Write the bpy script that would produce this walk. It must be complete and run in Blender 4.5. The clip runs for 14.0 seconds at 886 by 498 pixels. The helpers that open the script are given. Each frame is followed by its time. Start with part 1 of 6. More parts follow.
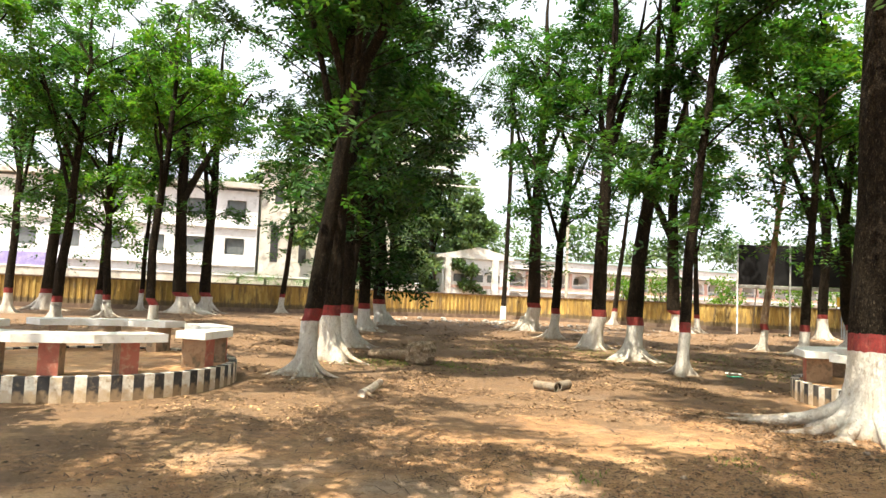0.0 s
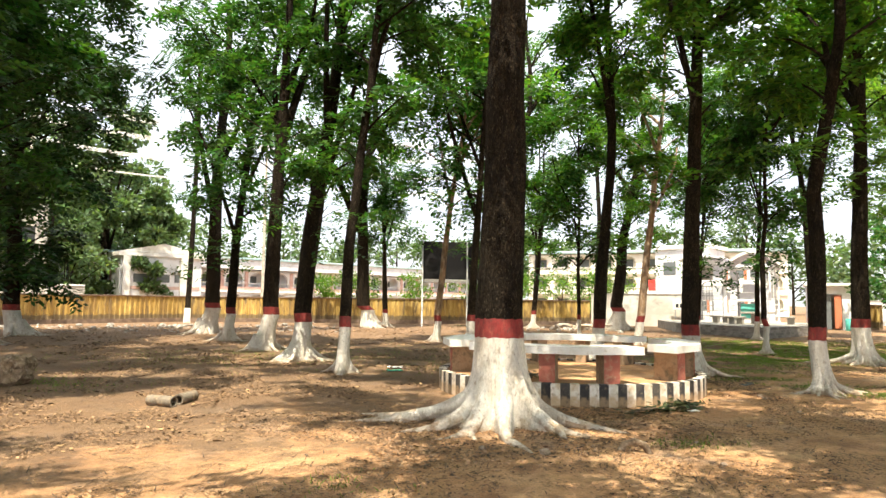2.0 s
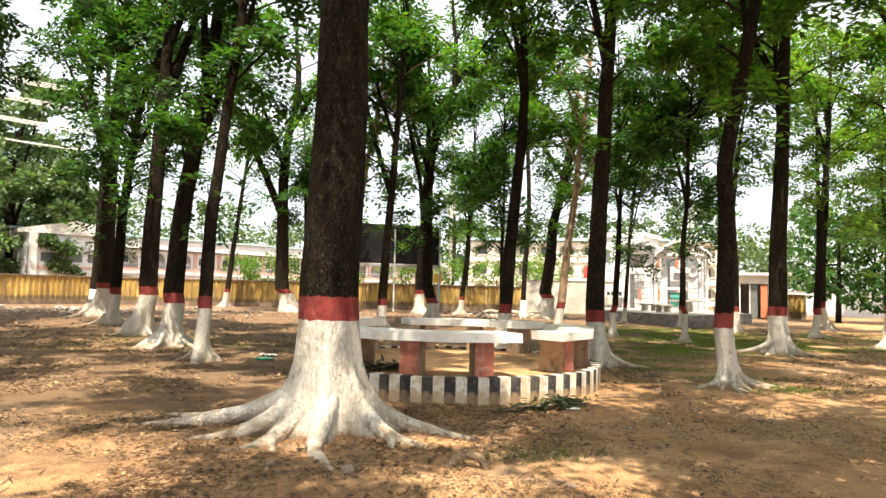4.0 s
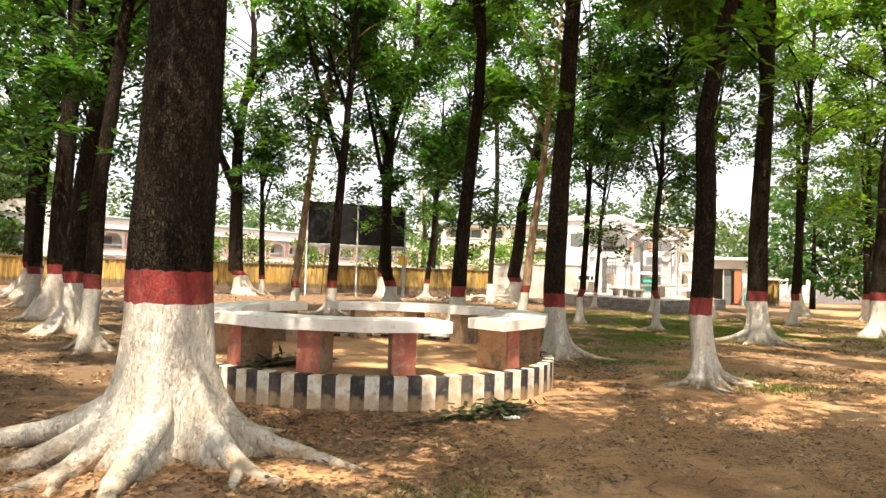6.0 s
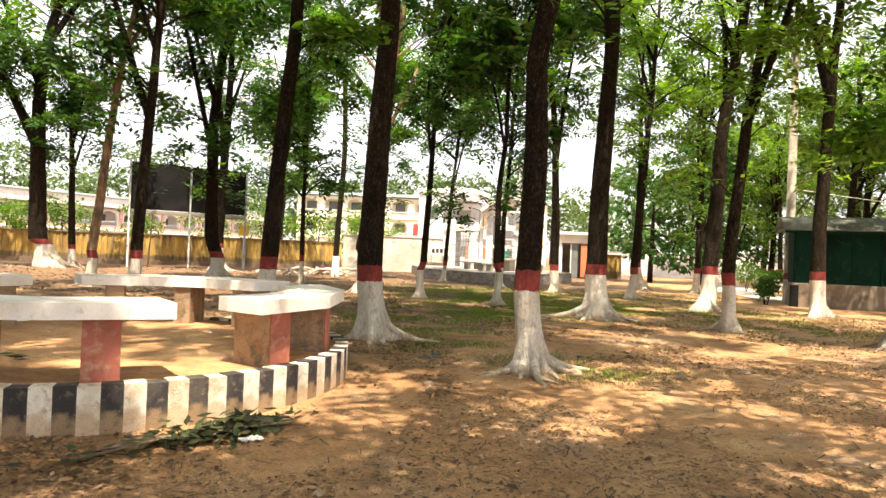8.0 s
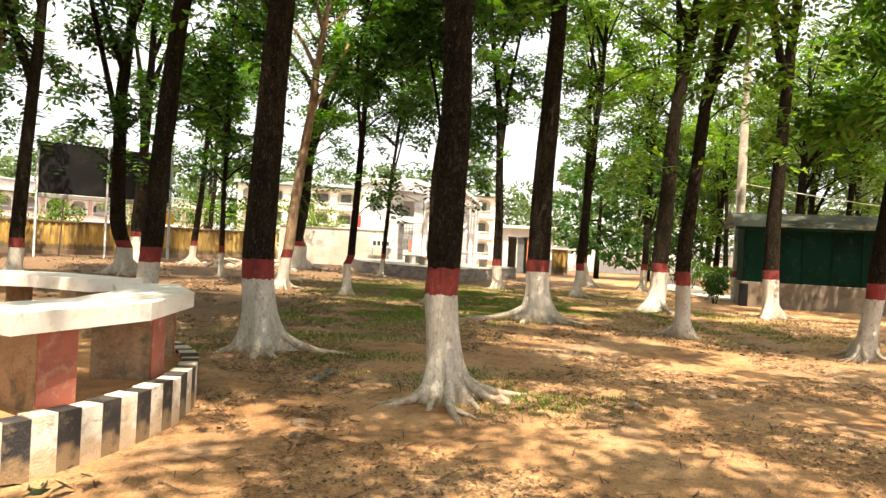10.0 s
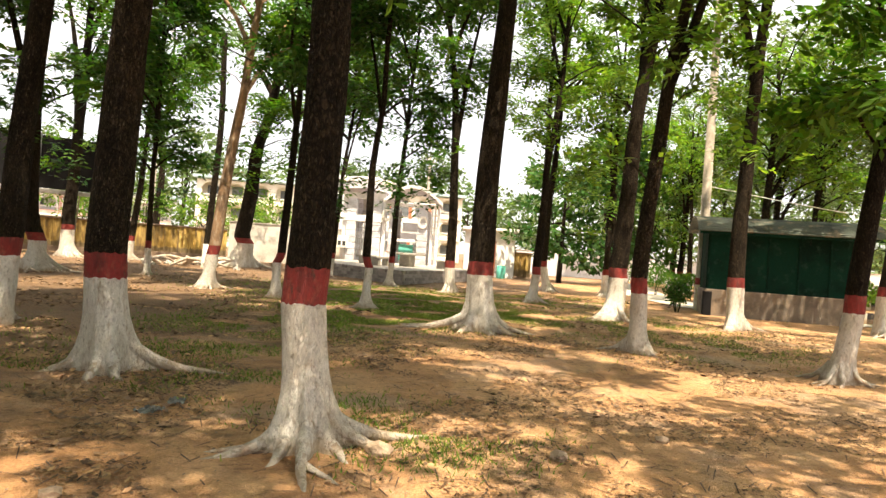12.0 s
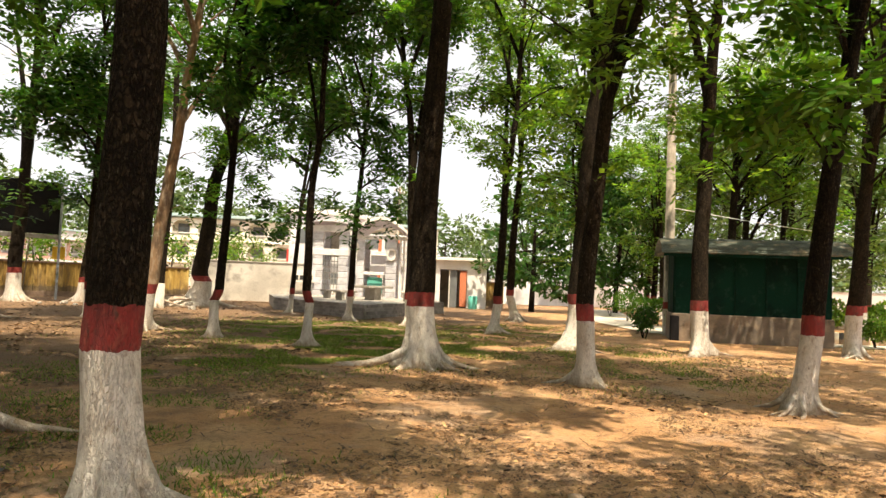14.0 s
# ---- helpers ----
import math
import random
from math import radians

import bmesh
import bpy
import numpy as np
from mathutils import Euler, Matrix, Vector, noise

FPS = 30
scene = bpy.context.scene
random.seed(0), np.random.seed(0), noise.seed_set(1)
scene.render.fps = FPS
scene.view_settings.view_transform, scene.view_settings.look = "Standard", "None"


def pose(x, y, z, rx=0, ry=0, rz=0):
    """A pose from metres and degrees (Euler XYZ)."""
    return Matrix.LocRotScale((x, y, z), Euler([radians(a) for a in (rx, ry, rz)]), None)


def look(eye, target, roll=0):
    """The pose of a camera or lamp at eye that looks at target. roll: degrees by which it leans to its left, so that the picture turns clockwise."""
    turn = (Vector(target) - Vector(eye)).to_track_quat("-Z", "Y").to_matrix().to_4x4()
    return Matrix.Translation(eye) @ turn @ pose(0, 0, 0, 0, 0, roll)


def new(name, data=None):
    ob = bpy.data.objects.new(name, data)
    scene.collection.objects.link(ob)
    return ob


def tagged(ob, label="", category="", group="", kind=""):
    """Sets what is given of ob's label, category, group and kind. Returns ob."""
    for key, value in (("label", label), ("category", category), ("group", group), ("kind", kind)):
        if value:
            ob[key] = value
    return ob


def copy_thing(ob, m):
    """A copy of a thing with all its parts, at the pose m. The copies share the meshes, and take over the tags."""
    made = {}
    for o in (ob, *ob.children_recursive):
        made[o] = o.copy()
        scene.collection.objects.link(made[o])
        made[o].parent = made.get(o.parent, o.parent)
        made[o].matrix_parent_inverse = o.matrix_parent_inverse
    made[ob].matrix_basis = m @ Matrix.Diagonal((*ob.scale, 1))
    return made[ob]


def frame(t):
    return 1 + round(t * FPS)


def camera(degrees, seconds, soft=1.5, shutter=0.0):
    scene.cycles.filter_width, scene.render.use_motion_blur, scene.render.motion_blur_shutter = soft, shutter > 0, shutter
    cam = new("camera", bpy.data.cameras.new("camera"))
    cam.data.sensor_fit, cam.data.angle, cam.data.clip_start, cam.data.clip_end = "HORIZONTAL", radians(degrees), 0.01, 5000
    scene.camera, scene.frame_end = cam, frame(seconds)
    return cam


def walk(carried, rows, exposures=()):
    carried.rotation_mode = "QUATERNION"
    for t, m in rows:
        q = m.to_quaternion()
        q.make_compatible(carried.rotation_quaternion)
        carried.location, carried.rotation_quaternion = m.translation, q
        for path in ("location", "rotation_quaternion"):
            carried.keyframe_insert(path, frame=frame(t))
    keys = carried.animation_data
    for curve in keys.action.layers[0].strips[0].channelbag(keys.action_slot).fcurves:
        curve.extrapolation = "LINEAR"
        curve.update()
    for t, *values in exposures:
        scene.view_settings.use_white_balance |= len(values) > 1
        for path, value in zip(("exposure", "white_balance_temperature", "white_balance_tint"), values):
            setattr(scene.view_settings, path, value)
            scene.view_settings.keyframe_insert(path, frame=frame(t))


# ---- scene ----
cam = camera(67.8, 14.0)
PATH = [
    (0, (-0.889, -2.854, 1.78), (-1.077, -0.868, 1.92), 2.4),
    (0.5, (-0.459, -2.412, 1.713), (-0.283, -0.424, 1.848), 1.3),
    (1, (-0.057, -1.962, 1.687), (0.315, -0.003, 1.845), 1.1),
    (1.5, (0.305, -1.61, 1.67), (0.837, 0.31, 1.837), 0.7),
    (2, (0.672, -1.18, 1.697), (1.333, 0.701, 1.859), 0.6),
    (2.5, (1.14, -0.853, 1.631), (1.869, 1.002, 1.798), 0.6),
    (3, (1.627, -0.567, 1.618), (2.4, 1.271, 1.774), 0.7),
    (3.2, (1.856, -0.447, 1.612), (2.645, 1.384, 1.761), 0.7),
    (5.3, (3.621, 0.88, 1.542), (4.445, 2.7, 1.64), 1.9),
    (5.5, (3.741, 1.046, 1.541), (4.581, 2.859, 1.636), 1.7),
    (6, (4.181, 1.527, 1.508), (5.055, 3.324, 1.588), 1.7),
    (6.5, (4.688, 1.849, 1.479), (5.606, 3.625, 1.542), 1.6),
    (7, (5.135, 2.168, 1.45), (6.13, 3.902, 1.487), 1.5),
    (7.5, (5.573, 2.533, 1.471), (6.659, 4.213, 1.48), 1.7),
    (8, (6.041, 2.785, 1.458), (7.265, 4.367, 1.472), 2.2),
    (8.2, (6.216, 2.875, 1.446), (7.479, 4.425, 1.462), 2.4),
    (10.3, (7.933, 4.071, 1.48), (9.274, 5.555, 1.481), 2.9),
    (10.5, (8.125, 4.155, 1.472), (9.464, 5.641, 1.478), 3.0),
    (11, (8.466, 4.343, 1.49), (9.831, 5.805, 1.497), 3.5),
    (11.5, (8.875, 4.526, 1.458), (10.261, 5.967, 1.466), 3.8),
    (12, (9.33, 4.631, 1.468), (10.736, 6.054, 1.479), 4.0),
    (12.5, (9.685, 4.663, 1.47), (11.181, 5.989, 1.518), 4.1),
    (13, (10.012, 4.695, 1.462), (11.598, 5.911, 1.541), 3.55),
    (13.5, (10.349, 4.721, 1.478), (11.934, 5.937, 1.575), 3.1),
    (14, (10.544, 4.671, 1.474), (11.982, 6.056, 1.585), 2.2),
]
walk(cam, [(t, look(eye, target, roll)) for t, eye, target, roll in PATH], exposures=[(0.0, 1.2, 6700, 7), (3.0, 1.14, 6750, 8), (6.5, 1.2, 7150, 13), (8.0, 1.27, 7350, 14), (11.0, 1.16, 7500, 12), (13.0, 1.14, 7550, 12), (14.0, 0.73, 7550, 12)])

# ---- world and sun ----
SUN_TO = Vector((-0.22, -0.46, 1.15)).normalized()
world = bpy.data.worlds.new("sky")
scene.world = world
world.use_nodes = True
wn = world.node_tree.nodes
sky = wn.new("ShaderNodeTexSky")
sky.sky_type = "NISHITA"
sky.sun_disc = False
sky.sun_elevation = math.asin(SUN_TO.z)
sky.sun_rotation = math.atan2(SUN_TO.x, SUN_TO.y)
sky.air_density, sky.dust_density, sky.ozone_density = 0.6, 3.6, 0.3
wn["Background"].inputs["Strength"].default_value = 0.15
# summer haze whitens the whole dome evenly
haze = wn.new("ShaderNodeMixRGB")
haze.inputs["Fac"].default_value = 0.42
haze.inputs["Color2"].default_value = (8.0, 8.2, 8.3, 1)
world.node_tree.links.new(sky.outputs[0], haze.inputs["Color1"])
world.node_tree.links.new(haze.outputs[0], wn["Background"].inputs["Color"])
sun = new("sun", bpy.data.lights.new("sun", "SUN"))
sun.data.energy, sun.data.angle, sun.data.color = 5.0, radians(0.55), (1.0, 0.91, 0.75)
sun.matrix_world = look(SUN_TO * 80, (0, 0, 0))


# ---- materials ----
def material(name, base, rough=0.9, tones=(), scale=4.0, fine=40.0, bump=0.3, metal=0.0, island=0.0, obj_random=0.0, stretch=(1, 1, 1), splash=None, grain=0.38):
    """A surface of one base colour broken up at two scales. tones: (colour, share) laid in by coarse noise."""
    m = bpy.data.materials.new(name)
    m.use_nodes = True
    n, l = m.node_tree.nodes, m.node_tree.links
    b = n["Principled BSDF"]
    b.inputs["Roughness"].default_value, b.inputs["Metallic"].default_value = rough, metal
    co = n.new("ShaderNodeTexCoord")
    mp = n.new("ShaderNodeMapping")
    mp.inputs["Scale"].default_value = stretch
    l.new(co.outputs["Object"], mp.inputs["Vector"])
    if obj_random:
        oi, sc = n.new("ShaderNodeObjectInfo"), n.new("ShaderNodeVectorMath")
        sc.operation = "SCALE"
        sc.inputs["Vector"].default_value = (37.0, 53.0, 71.0)
        l.new(oi.outputs["Random"], sc.inputs["Scale"])
        l.new(sc.outputs[0], mp.inputs["Location"])
    last = None
    rgb = n.new("ShaderNodeRGB")
    rgb.outputs[0].default_value = (*base, 1)
    last = rgb.outputs[0]
    for k, (tone, share, size) in enumerate([(t + (scale,))[:3] for t in tones]):
        t = n.new("ShaderNodeTexNoise")
        t.inputs["Scale"].default_value, t.inputs["Detail"].default_value, t.inputs["Roughness"].default_value = size, 5, 0.62
        off = n.new("ShaderNodeVectorMath")
        off.operation = "ADD"
        off.inputs[1].default_value = (7.3 * k, 3.1 * k, 1.7 * k)
        l.new(mp.outputs[0], off.inputs[0])
        l.new(off.outputs[0], t.inputs["Vector"])
        r = n.new("ShaderNodeValToRGB")
        edge = 0.36 + 0.3 * (1 - share)
        r.color_ramp.elements[0].position, r.color_ramp.elements[1].position = edge - 0.07, edge + 0.1
        l.new(t.outputs["Fac"], r.inputs["Fac"])
        mix = n.new("ShaderNodeMixRGB")
        mix.inputs["Color2"].default_value = (*tone, 1)
        l.new(r.outputs["Color"], mix.inputs["Fac"])
        l.new(last, mix.inputs["Color1"])
        last = mix.outputs[0]
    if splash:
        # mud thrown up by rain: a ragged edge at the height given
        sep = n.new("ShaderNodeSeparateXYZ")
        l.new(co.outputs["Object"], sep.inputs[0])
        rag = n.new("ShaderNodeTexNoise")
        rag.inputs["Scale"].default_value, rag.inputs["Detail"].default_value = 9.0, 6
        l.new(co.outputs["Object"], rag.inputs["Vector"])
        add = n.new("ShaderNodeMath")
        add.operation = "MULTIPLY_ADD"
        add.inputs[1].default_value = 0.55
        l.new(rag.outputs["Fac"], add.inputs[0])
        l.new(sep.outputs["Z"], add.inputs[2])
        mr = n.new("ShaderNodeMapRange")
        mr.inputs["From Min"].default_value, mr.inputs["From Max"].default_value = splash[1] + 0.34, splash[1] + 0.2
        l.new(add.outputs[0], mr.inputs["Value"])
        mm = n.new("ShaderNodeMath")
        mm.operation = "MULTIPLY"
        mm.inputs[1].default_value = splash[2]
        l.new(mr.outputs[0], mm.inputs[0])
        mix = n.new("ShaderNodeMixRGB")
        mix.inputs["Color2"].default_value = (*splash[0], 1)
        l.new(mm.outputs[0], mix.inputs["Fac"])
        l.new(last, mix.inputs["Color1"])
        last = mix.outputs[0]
    f = n.new("ShaderNodeTexNoise")
    f.inputs["Scale"].default_value, f.inputs["Detail"].default_value = fine, 6
    l.new(mp.outputs[0], f.inputs["Vector"])
    hsv = n.new("ShaderNodeHueSaturation")
    rng = n.new("ShaderNodeMapRange")
    rng.inputs["To Min"].default_value, rng.inputs["To Max"].default_value = 1 - grain, 1 + grain
    l.new(f.outputs["Fac"], rng.inputs["Value"])
    val = rng.outputs[0]
    if island or obj_random:
        g = n.new("ShaderNodeNewGeometry") if island else n.new("ShaderNodeObjectInfo")
        amount = island or obj_random
        r2 = n.new("ShaderNodeMapRange")
        r2.inputs["To Min"].default_value, r2.inputs["To Max"].default_value = 1 - amount, 1 + amount
        l.new(g.outputs["Random Per Island" if island else "Random"], r2.inputs["Value"])
        mu = n.new("ShaderNodeMath")
        mu.operation = "MULTIPLY"
        l.new(val, mu.inputs[0])
        l.new(r2.outputs[0], mu.inputs[1])
        val = mu.outputs[0]
    l.new(val, hsv.inputs["Value"])
    l.new(last, hsv.inputs["Color"])
    l.new(hsv.outputs[0], b.inputs["Base Color"])
    if bump:
        bp = n.new("ShaderNodeBump")
        bp.inputs["Strength"].default_value, bp.inputs["Distance"].default_value = bump, 0.03
        l.new(f.outputs["Fac"], bp.inputs["Height"])
        l.new(bp.outputs[0], b.inputs["Normal"])
    return m


def leaf_material(name, base, through_light, spread=0.6, hue=0.03):
    """Leaves: a green that differs from leaf to leaf and lets light through."""
    m = bpy.data.materials.new(name)
    m.use_nodes = True
    n, l = m.node_tree.nodes, m.node_tree.links
    b = n["Principled BSDF"]
    b.inputs["Roughness"].default_value, b.inputs["Specular IOR Level"].default_value = 0.5, 0.25
    g = n.new("ShaderNodeNewGeometry")
    hsv = n.new("ShaderNodeHueSaturation")
    hsv.inputs["Color"].default_value = (*base, 1)
    r1, r2 = n.new("ShaderNodeMapRange"), n.new("ShaderNodeMapRange")
    r1.inputs["To Min"].default_value, r1.inputs["To Max"].default_value = 1 - spread, 1 + spread
    r2.inputs["To Min"].default_value, r2.inputs["To Max"].default_value = 0.5 - hue, 0.5 + hue
    l.new(g.outputs["Random Per Island"], r1.inputs["Value"])
    mu = n.new("ShaderNodeMath")
    mu.operation = "FRACT"
    mul = n.new("ShaderNodeMath")
    mul.operation = "MULTIPLY"
    mul.inputs[1].default_value = 7.31
    l.new(g.outputs["Random Per Island"], mul.inputs[0])
    l.new(mul.outputs[0], mu.inputs[0])
    l.new(mu.outputs[0], r2.inputs["Value"])
    l.new(r1.outputs[0], hsv.inputs["Value"])
    l.new(r2.outputs[0], hsv.inputs["Hue"])
    l.new(hsv.outputs[0], b.inputs["Base Color"])
    tr = n.new("ShaderNodeBsdfTranslucent")
    tint = n.new("ShaderNodeMixRGB")
    tint.blend_type = "MULTIPLY"
    tint.inputs["Fac"].default_value = 1.0
    tint.inputs["Color2"].default_value = (1.65, 1.7, 0.55, 1)
    l.new(hsv.outputs[0], tint.inputs["Color1"])
    l.new(tint.outputs[0], tr.inputs["Color"])
    mix = n.new("ShaderNodeMixShader")
    mix.inputs["Fac"].default_value = through_light
    l.new(b.outputs[0], mix.inputs[1])
    l.new(tr.outputs[0], mix.inputs[2])
    l.new(mix.outputs[0], n["Material Output"].inputs["Surface"])
    return m


SOIL = material("soil", (0.57, 0.315, 0.15), 0.95, [((0.43, 0.225, 0.1), 0.45, 0.55), ((0.29, 0.15, 0.073), 0.28, 1.6), ((0.62, 0.38, 0.195), 0.36, 0.9), ((0.45, 0.31, 0.21), 0.18, 0.7), ((0.3, 0.17, 0.087), 0.2, 11.0)], fine=48, bump=1.0, grain=0.42)


def lay_humus(m):
    """Dark leaf mould on the side of the grove away from the trodden way, with a ragged edge."""
    n, l = m.node_tree.nodes, m.node_tree.links
    b = n["Principled BSDF"]
    old = b.inputs["Base Color"].links[0].from_socket
    co, sep = n.new("ShaderNodeTexCoord"), n.new("ShaderNodeSeparateXYZ")
    l.new(co.outputs["Object"], sep.inputs[0])
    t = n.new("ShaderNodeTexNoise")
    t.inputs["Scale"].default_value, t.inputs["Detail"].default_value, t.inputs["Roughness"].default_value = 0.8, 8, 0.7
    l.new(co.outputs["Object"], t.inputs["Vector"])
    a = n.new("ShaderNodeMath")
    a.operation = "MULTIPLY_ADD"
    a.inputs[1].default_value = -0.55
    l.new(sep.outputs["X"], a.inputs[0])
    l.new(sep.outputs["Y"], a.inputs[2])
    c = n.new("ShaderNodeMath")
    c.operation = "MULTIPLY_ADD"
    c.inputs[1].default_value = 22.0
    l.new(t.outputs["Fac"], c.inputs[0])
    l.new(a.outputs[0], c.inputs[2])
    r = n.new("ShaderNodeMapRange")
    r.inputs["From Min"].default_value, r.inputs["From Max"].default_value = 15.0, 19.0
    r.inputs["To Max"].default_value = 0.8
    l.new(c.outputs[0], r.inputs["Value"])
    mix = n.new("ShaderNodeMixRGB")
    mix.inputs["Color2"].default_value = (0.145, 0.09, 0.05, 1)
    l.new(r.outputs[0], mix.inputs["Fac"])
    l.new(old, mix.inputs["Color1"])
    l.new(mix.outputs[0], b.inputs["Base Color"])


def crack(m, size, stretch, share, width, deep):
    """Split a surface into plates: darker, recessed cracks along warped cell edges."""
    n, l = m.node_tree.nodes, m.node_tree.links
    b = n["Principled BSDF"]
    old = b.inputs["Base Color"].links[0].from_socket
    co, mp, warp = n.new("ShaderNodeTexCoord"), n.new("ShaderNodeMapping"), n.new("ShaderNodeTexNoise")
    mp.inputs["Scale"].default_value = stretch
    l.new(co.outputs["Object"], mp.inputs["Vector"])
    warp.inputs["Scale"].default_value = size * 0.8
    l.new(mp.outputs[0], warp.inputs["Vector"])
    mix = n.new("ShaderNodeMixRGB")
    mix.blend_type = "ADD"
    mix.inputs["Fac"].default_value = 0.1
    l.new(mp.outputs[0], mix.inputs["Color1"])
    l.new(warp.outputs["Color"], mix.inputs["Color2"])
    v = n.new("ShaderNodeTexVoronoi")
    v.feature = "DISTANCE_TO_EDGE"
    v.inputs["Scale"].default_value = size
    l.new(mix.outputs[0], v.inputs["Vector"])
    r = n.new("ShaderNodeMapRange")
    r.inputs["From Min"].default_value, r.inputs["From Max"].default_value = 0.0, width
    r.inputs["To Min"].default_value, r.inputs["To Max"].default_value = share, 1.0
    l.new(v.outputs["Distance"], r.inputs["Value"])
    hsv = n.new("ShaderNodeHueSaturation")
    l.new(r.outputs[0], hsv.inputs["Value"])
    l.new(old, hsv.inputs["Color"])
    l.new(hsv.outputs[0], b.inputs["Base Color"])
    first = b.inputs["Normal"].links[0].from_socket
    bp = n.new("ShaderNodeBump")
    bp.inputs["Strength"].default_value, bp.inputs["Distance"].default_value = 1.0, deep
    l.new(r.outputs[0], bp.inputs["Height"])
    l.new(first, bp.inputs["Normal"])
    l.new(bp.outputs[0], b.inputs["Normal"])


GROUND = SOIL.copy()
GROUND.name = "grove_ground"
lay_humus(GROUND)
crack(GROUND, 34.0, (1, 1, 1), 0.86, 0.14, 0.02)
BARK = material("bark", (0.038, 0.0275, 0.0172), 0.95, [((0.021, 0.0155, 0.011), 0.5, 6.0), ((0.053, 0.039, 0.026), 0.22, 16.0), ((0.16, 0.13, 0.09), 0.05, 45.0)], fine=26, bump=1.0, obj_random=0.3, stretch=(1, 1, 0.35))
BARK_PALE = material("pale_bark", (0.30, 0.19, 0.11), 0.95, [((0.13, 0.085, 0.055), 0.45, 4.0), ((0.38, 0.3, 0.22), 0.25, 9.0)], fine=26, bump=0.9, stretch=(1, 1, 0.35))
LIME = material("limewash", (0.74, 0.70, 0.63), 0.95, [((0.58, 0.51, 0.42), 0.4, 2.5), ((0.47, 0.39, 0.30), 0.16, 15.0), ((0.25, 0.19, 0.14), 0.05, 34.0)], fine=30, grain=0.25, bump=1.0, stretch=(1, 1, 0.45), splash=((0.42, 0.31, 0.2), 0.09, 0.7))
ROOT_LIME = material("root_limewash", (0.50, 0.44, 0.37), 0.95, [((0.46, 0.36, 0.26), 0.5, 3.0), ((0.30, 0.21, 0.14), 0.35, 8.0)], fine=34, bump=1.0)
crack(BARK, 30.0, (1, 1, 0.5), 0.4, 0.22, 0.045)
crack(LIME, 44.0, (1, 1, 0.3), 0.8, 0.13, 0.035)
RED = material("red_paint", (0.25, 0.026, 0.023), 0.85, [((0.15, 0.021, 0.019), 0.45, 5.0), ((0.31, 0.075, 0.055), 0.2, 12.0), ((0.1, 0.04, 0.03), 0.12, 24.0)], fine=30, bump=0.7, stretch=(1, 1, 0.5))
crack(RED, 34.0, (1, 1, 0.35), 0.8, 0.12, 0.02)
WHITE = material("white_paint", (0.82, 0.80, 0.76), 0.7, [((0.72, 0.68, 0.60), 0.35, 2.0), ((0.55, 0.49, 0.41), 0.08, 10.0)], fine=60, grain=0.1, bump=0.15)
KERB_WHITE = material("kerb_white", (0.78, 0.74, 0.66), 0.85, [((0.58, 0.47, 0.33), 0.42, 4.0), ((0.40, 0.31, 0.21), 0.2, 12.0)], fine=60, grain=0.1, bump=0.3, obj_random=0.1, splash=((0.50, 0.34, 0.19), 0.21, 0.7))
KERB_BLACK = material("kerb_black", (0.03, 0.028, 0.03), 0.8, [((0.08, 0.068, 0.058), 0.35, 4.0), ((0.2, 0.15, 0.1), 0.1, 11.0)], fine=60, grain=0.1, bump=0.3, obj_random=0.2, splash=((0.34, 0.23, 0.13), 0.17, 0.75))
LEG_RED = material("leg_red", (0.40, 0.125, 0.085), 0.85, [((0.30, 0.10, 0.07), 0.4, 5.0), ((0.45, 0.27, 0.18), 0.2, 9.0)], fine=60, grain=0.1, bump=0.2)
LEG_TAN = material("leg_plaster", (0.36, 0.25, 0.16), 0.9, [((0.24, 0.15, 0.09), 0.45, 4.0), ((0.14, 0.12, 0.08), 0.25, 7.0)], fine=50, bump=0.4)
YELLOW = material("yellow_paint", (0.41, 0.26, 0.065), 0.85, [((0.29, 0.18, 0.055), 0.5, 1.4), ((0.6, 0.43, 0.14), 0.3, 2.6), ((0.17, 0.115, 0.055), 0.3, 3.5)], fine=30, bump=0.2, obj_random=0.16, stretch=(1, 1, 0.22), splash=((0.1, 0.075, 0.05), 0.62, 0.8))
COPING = material("coping", (0.16, 0.11, 0.08), 0.9, [((0.27, 0.19, 0.13), 0.4, 2.0)], fine=30)
PLASTER = material("plaster", (0.80, 0.80, 0.81), 0.85, [((0.68, 0.68, 0.68), 0.4, 0.35), ((0.52, 0.52, 0.52), 0.18, 1.3)], fine=20, grain=0.1, bump=0.1)
OLD_PLASTER = material("old_plaster", (0.62, 0.59, 0.53), 0.9, [((0.45, 0.42, 0.37), 0.5, 0.4), ((0.3, 0.28, 0.25), 0.25, 1.2)], fine=20, bump=0.15)
CREAM = material("cream_plaster", (0.80, 0.77, 0.66), 0.85, [((0.70, 0.66, 0.52), 0.4, 0.4)], fine=20, grain=0.1, bump=0.1)
ROOF_TEAL = material("roof_trim", (0.33, 0.48, 0.5), 0.6, [((0.42, 0.52, 0.52), 0.4, 0.5)], fine=20, bump=0.1)
DARK = material("dark_opening", (0.03, 0.032, 0.035), 0.5, fine=10, bump=0)
GLASS = material("window_glass", (0.15, 0.165, 0.17), 0.2, fine=3, bump=0)
BOARD = material("black_board", (0.011, 0.011, 0.012), 0.85, [((0.02, 0.02, 0.021), 0.4, 0.6)], fine=20, bump=0.1)
STEEL = material("grey_steel", (0.35, 0.35, 0.34), 0.5, [((0.25, 0.22, 0.19), 0.3, 4.0)], fine=40, bump=0.1, metal=0.5)
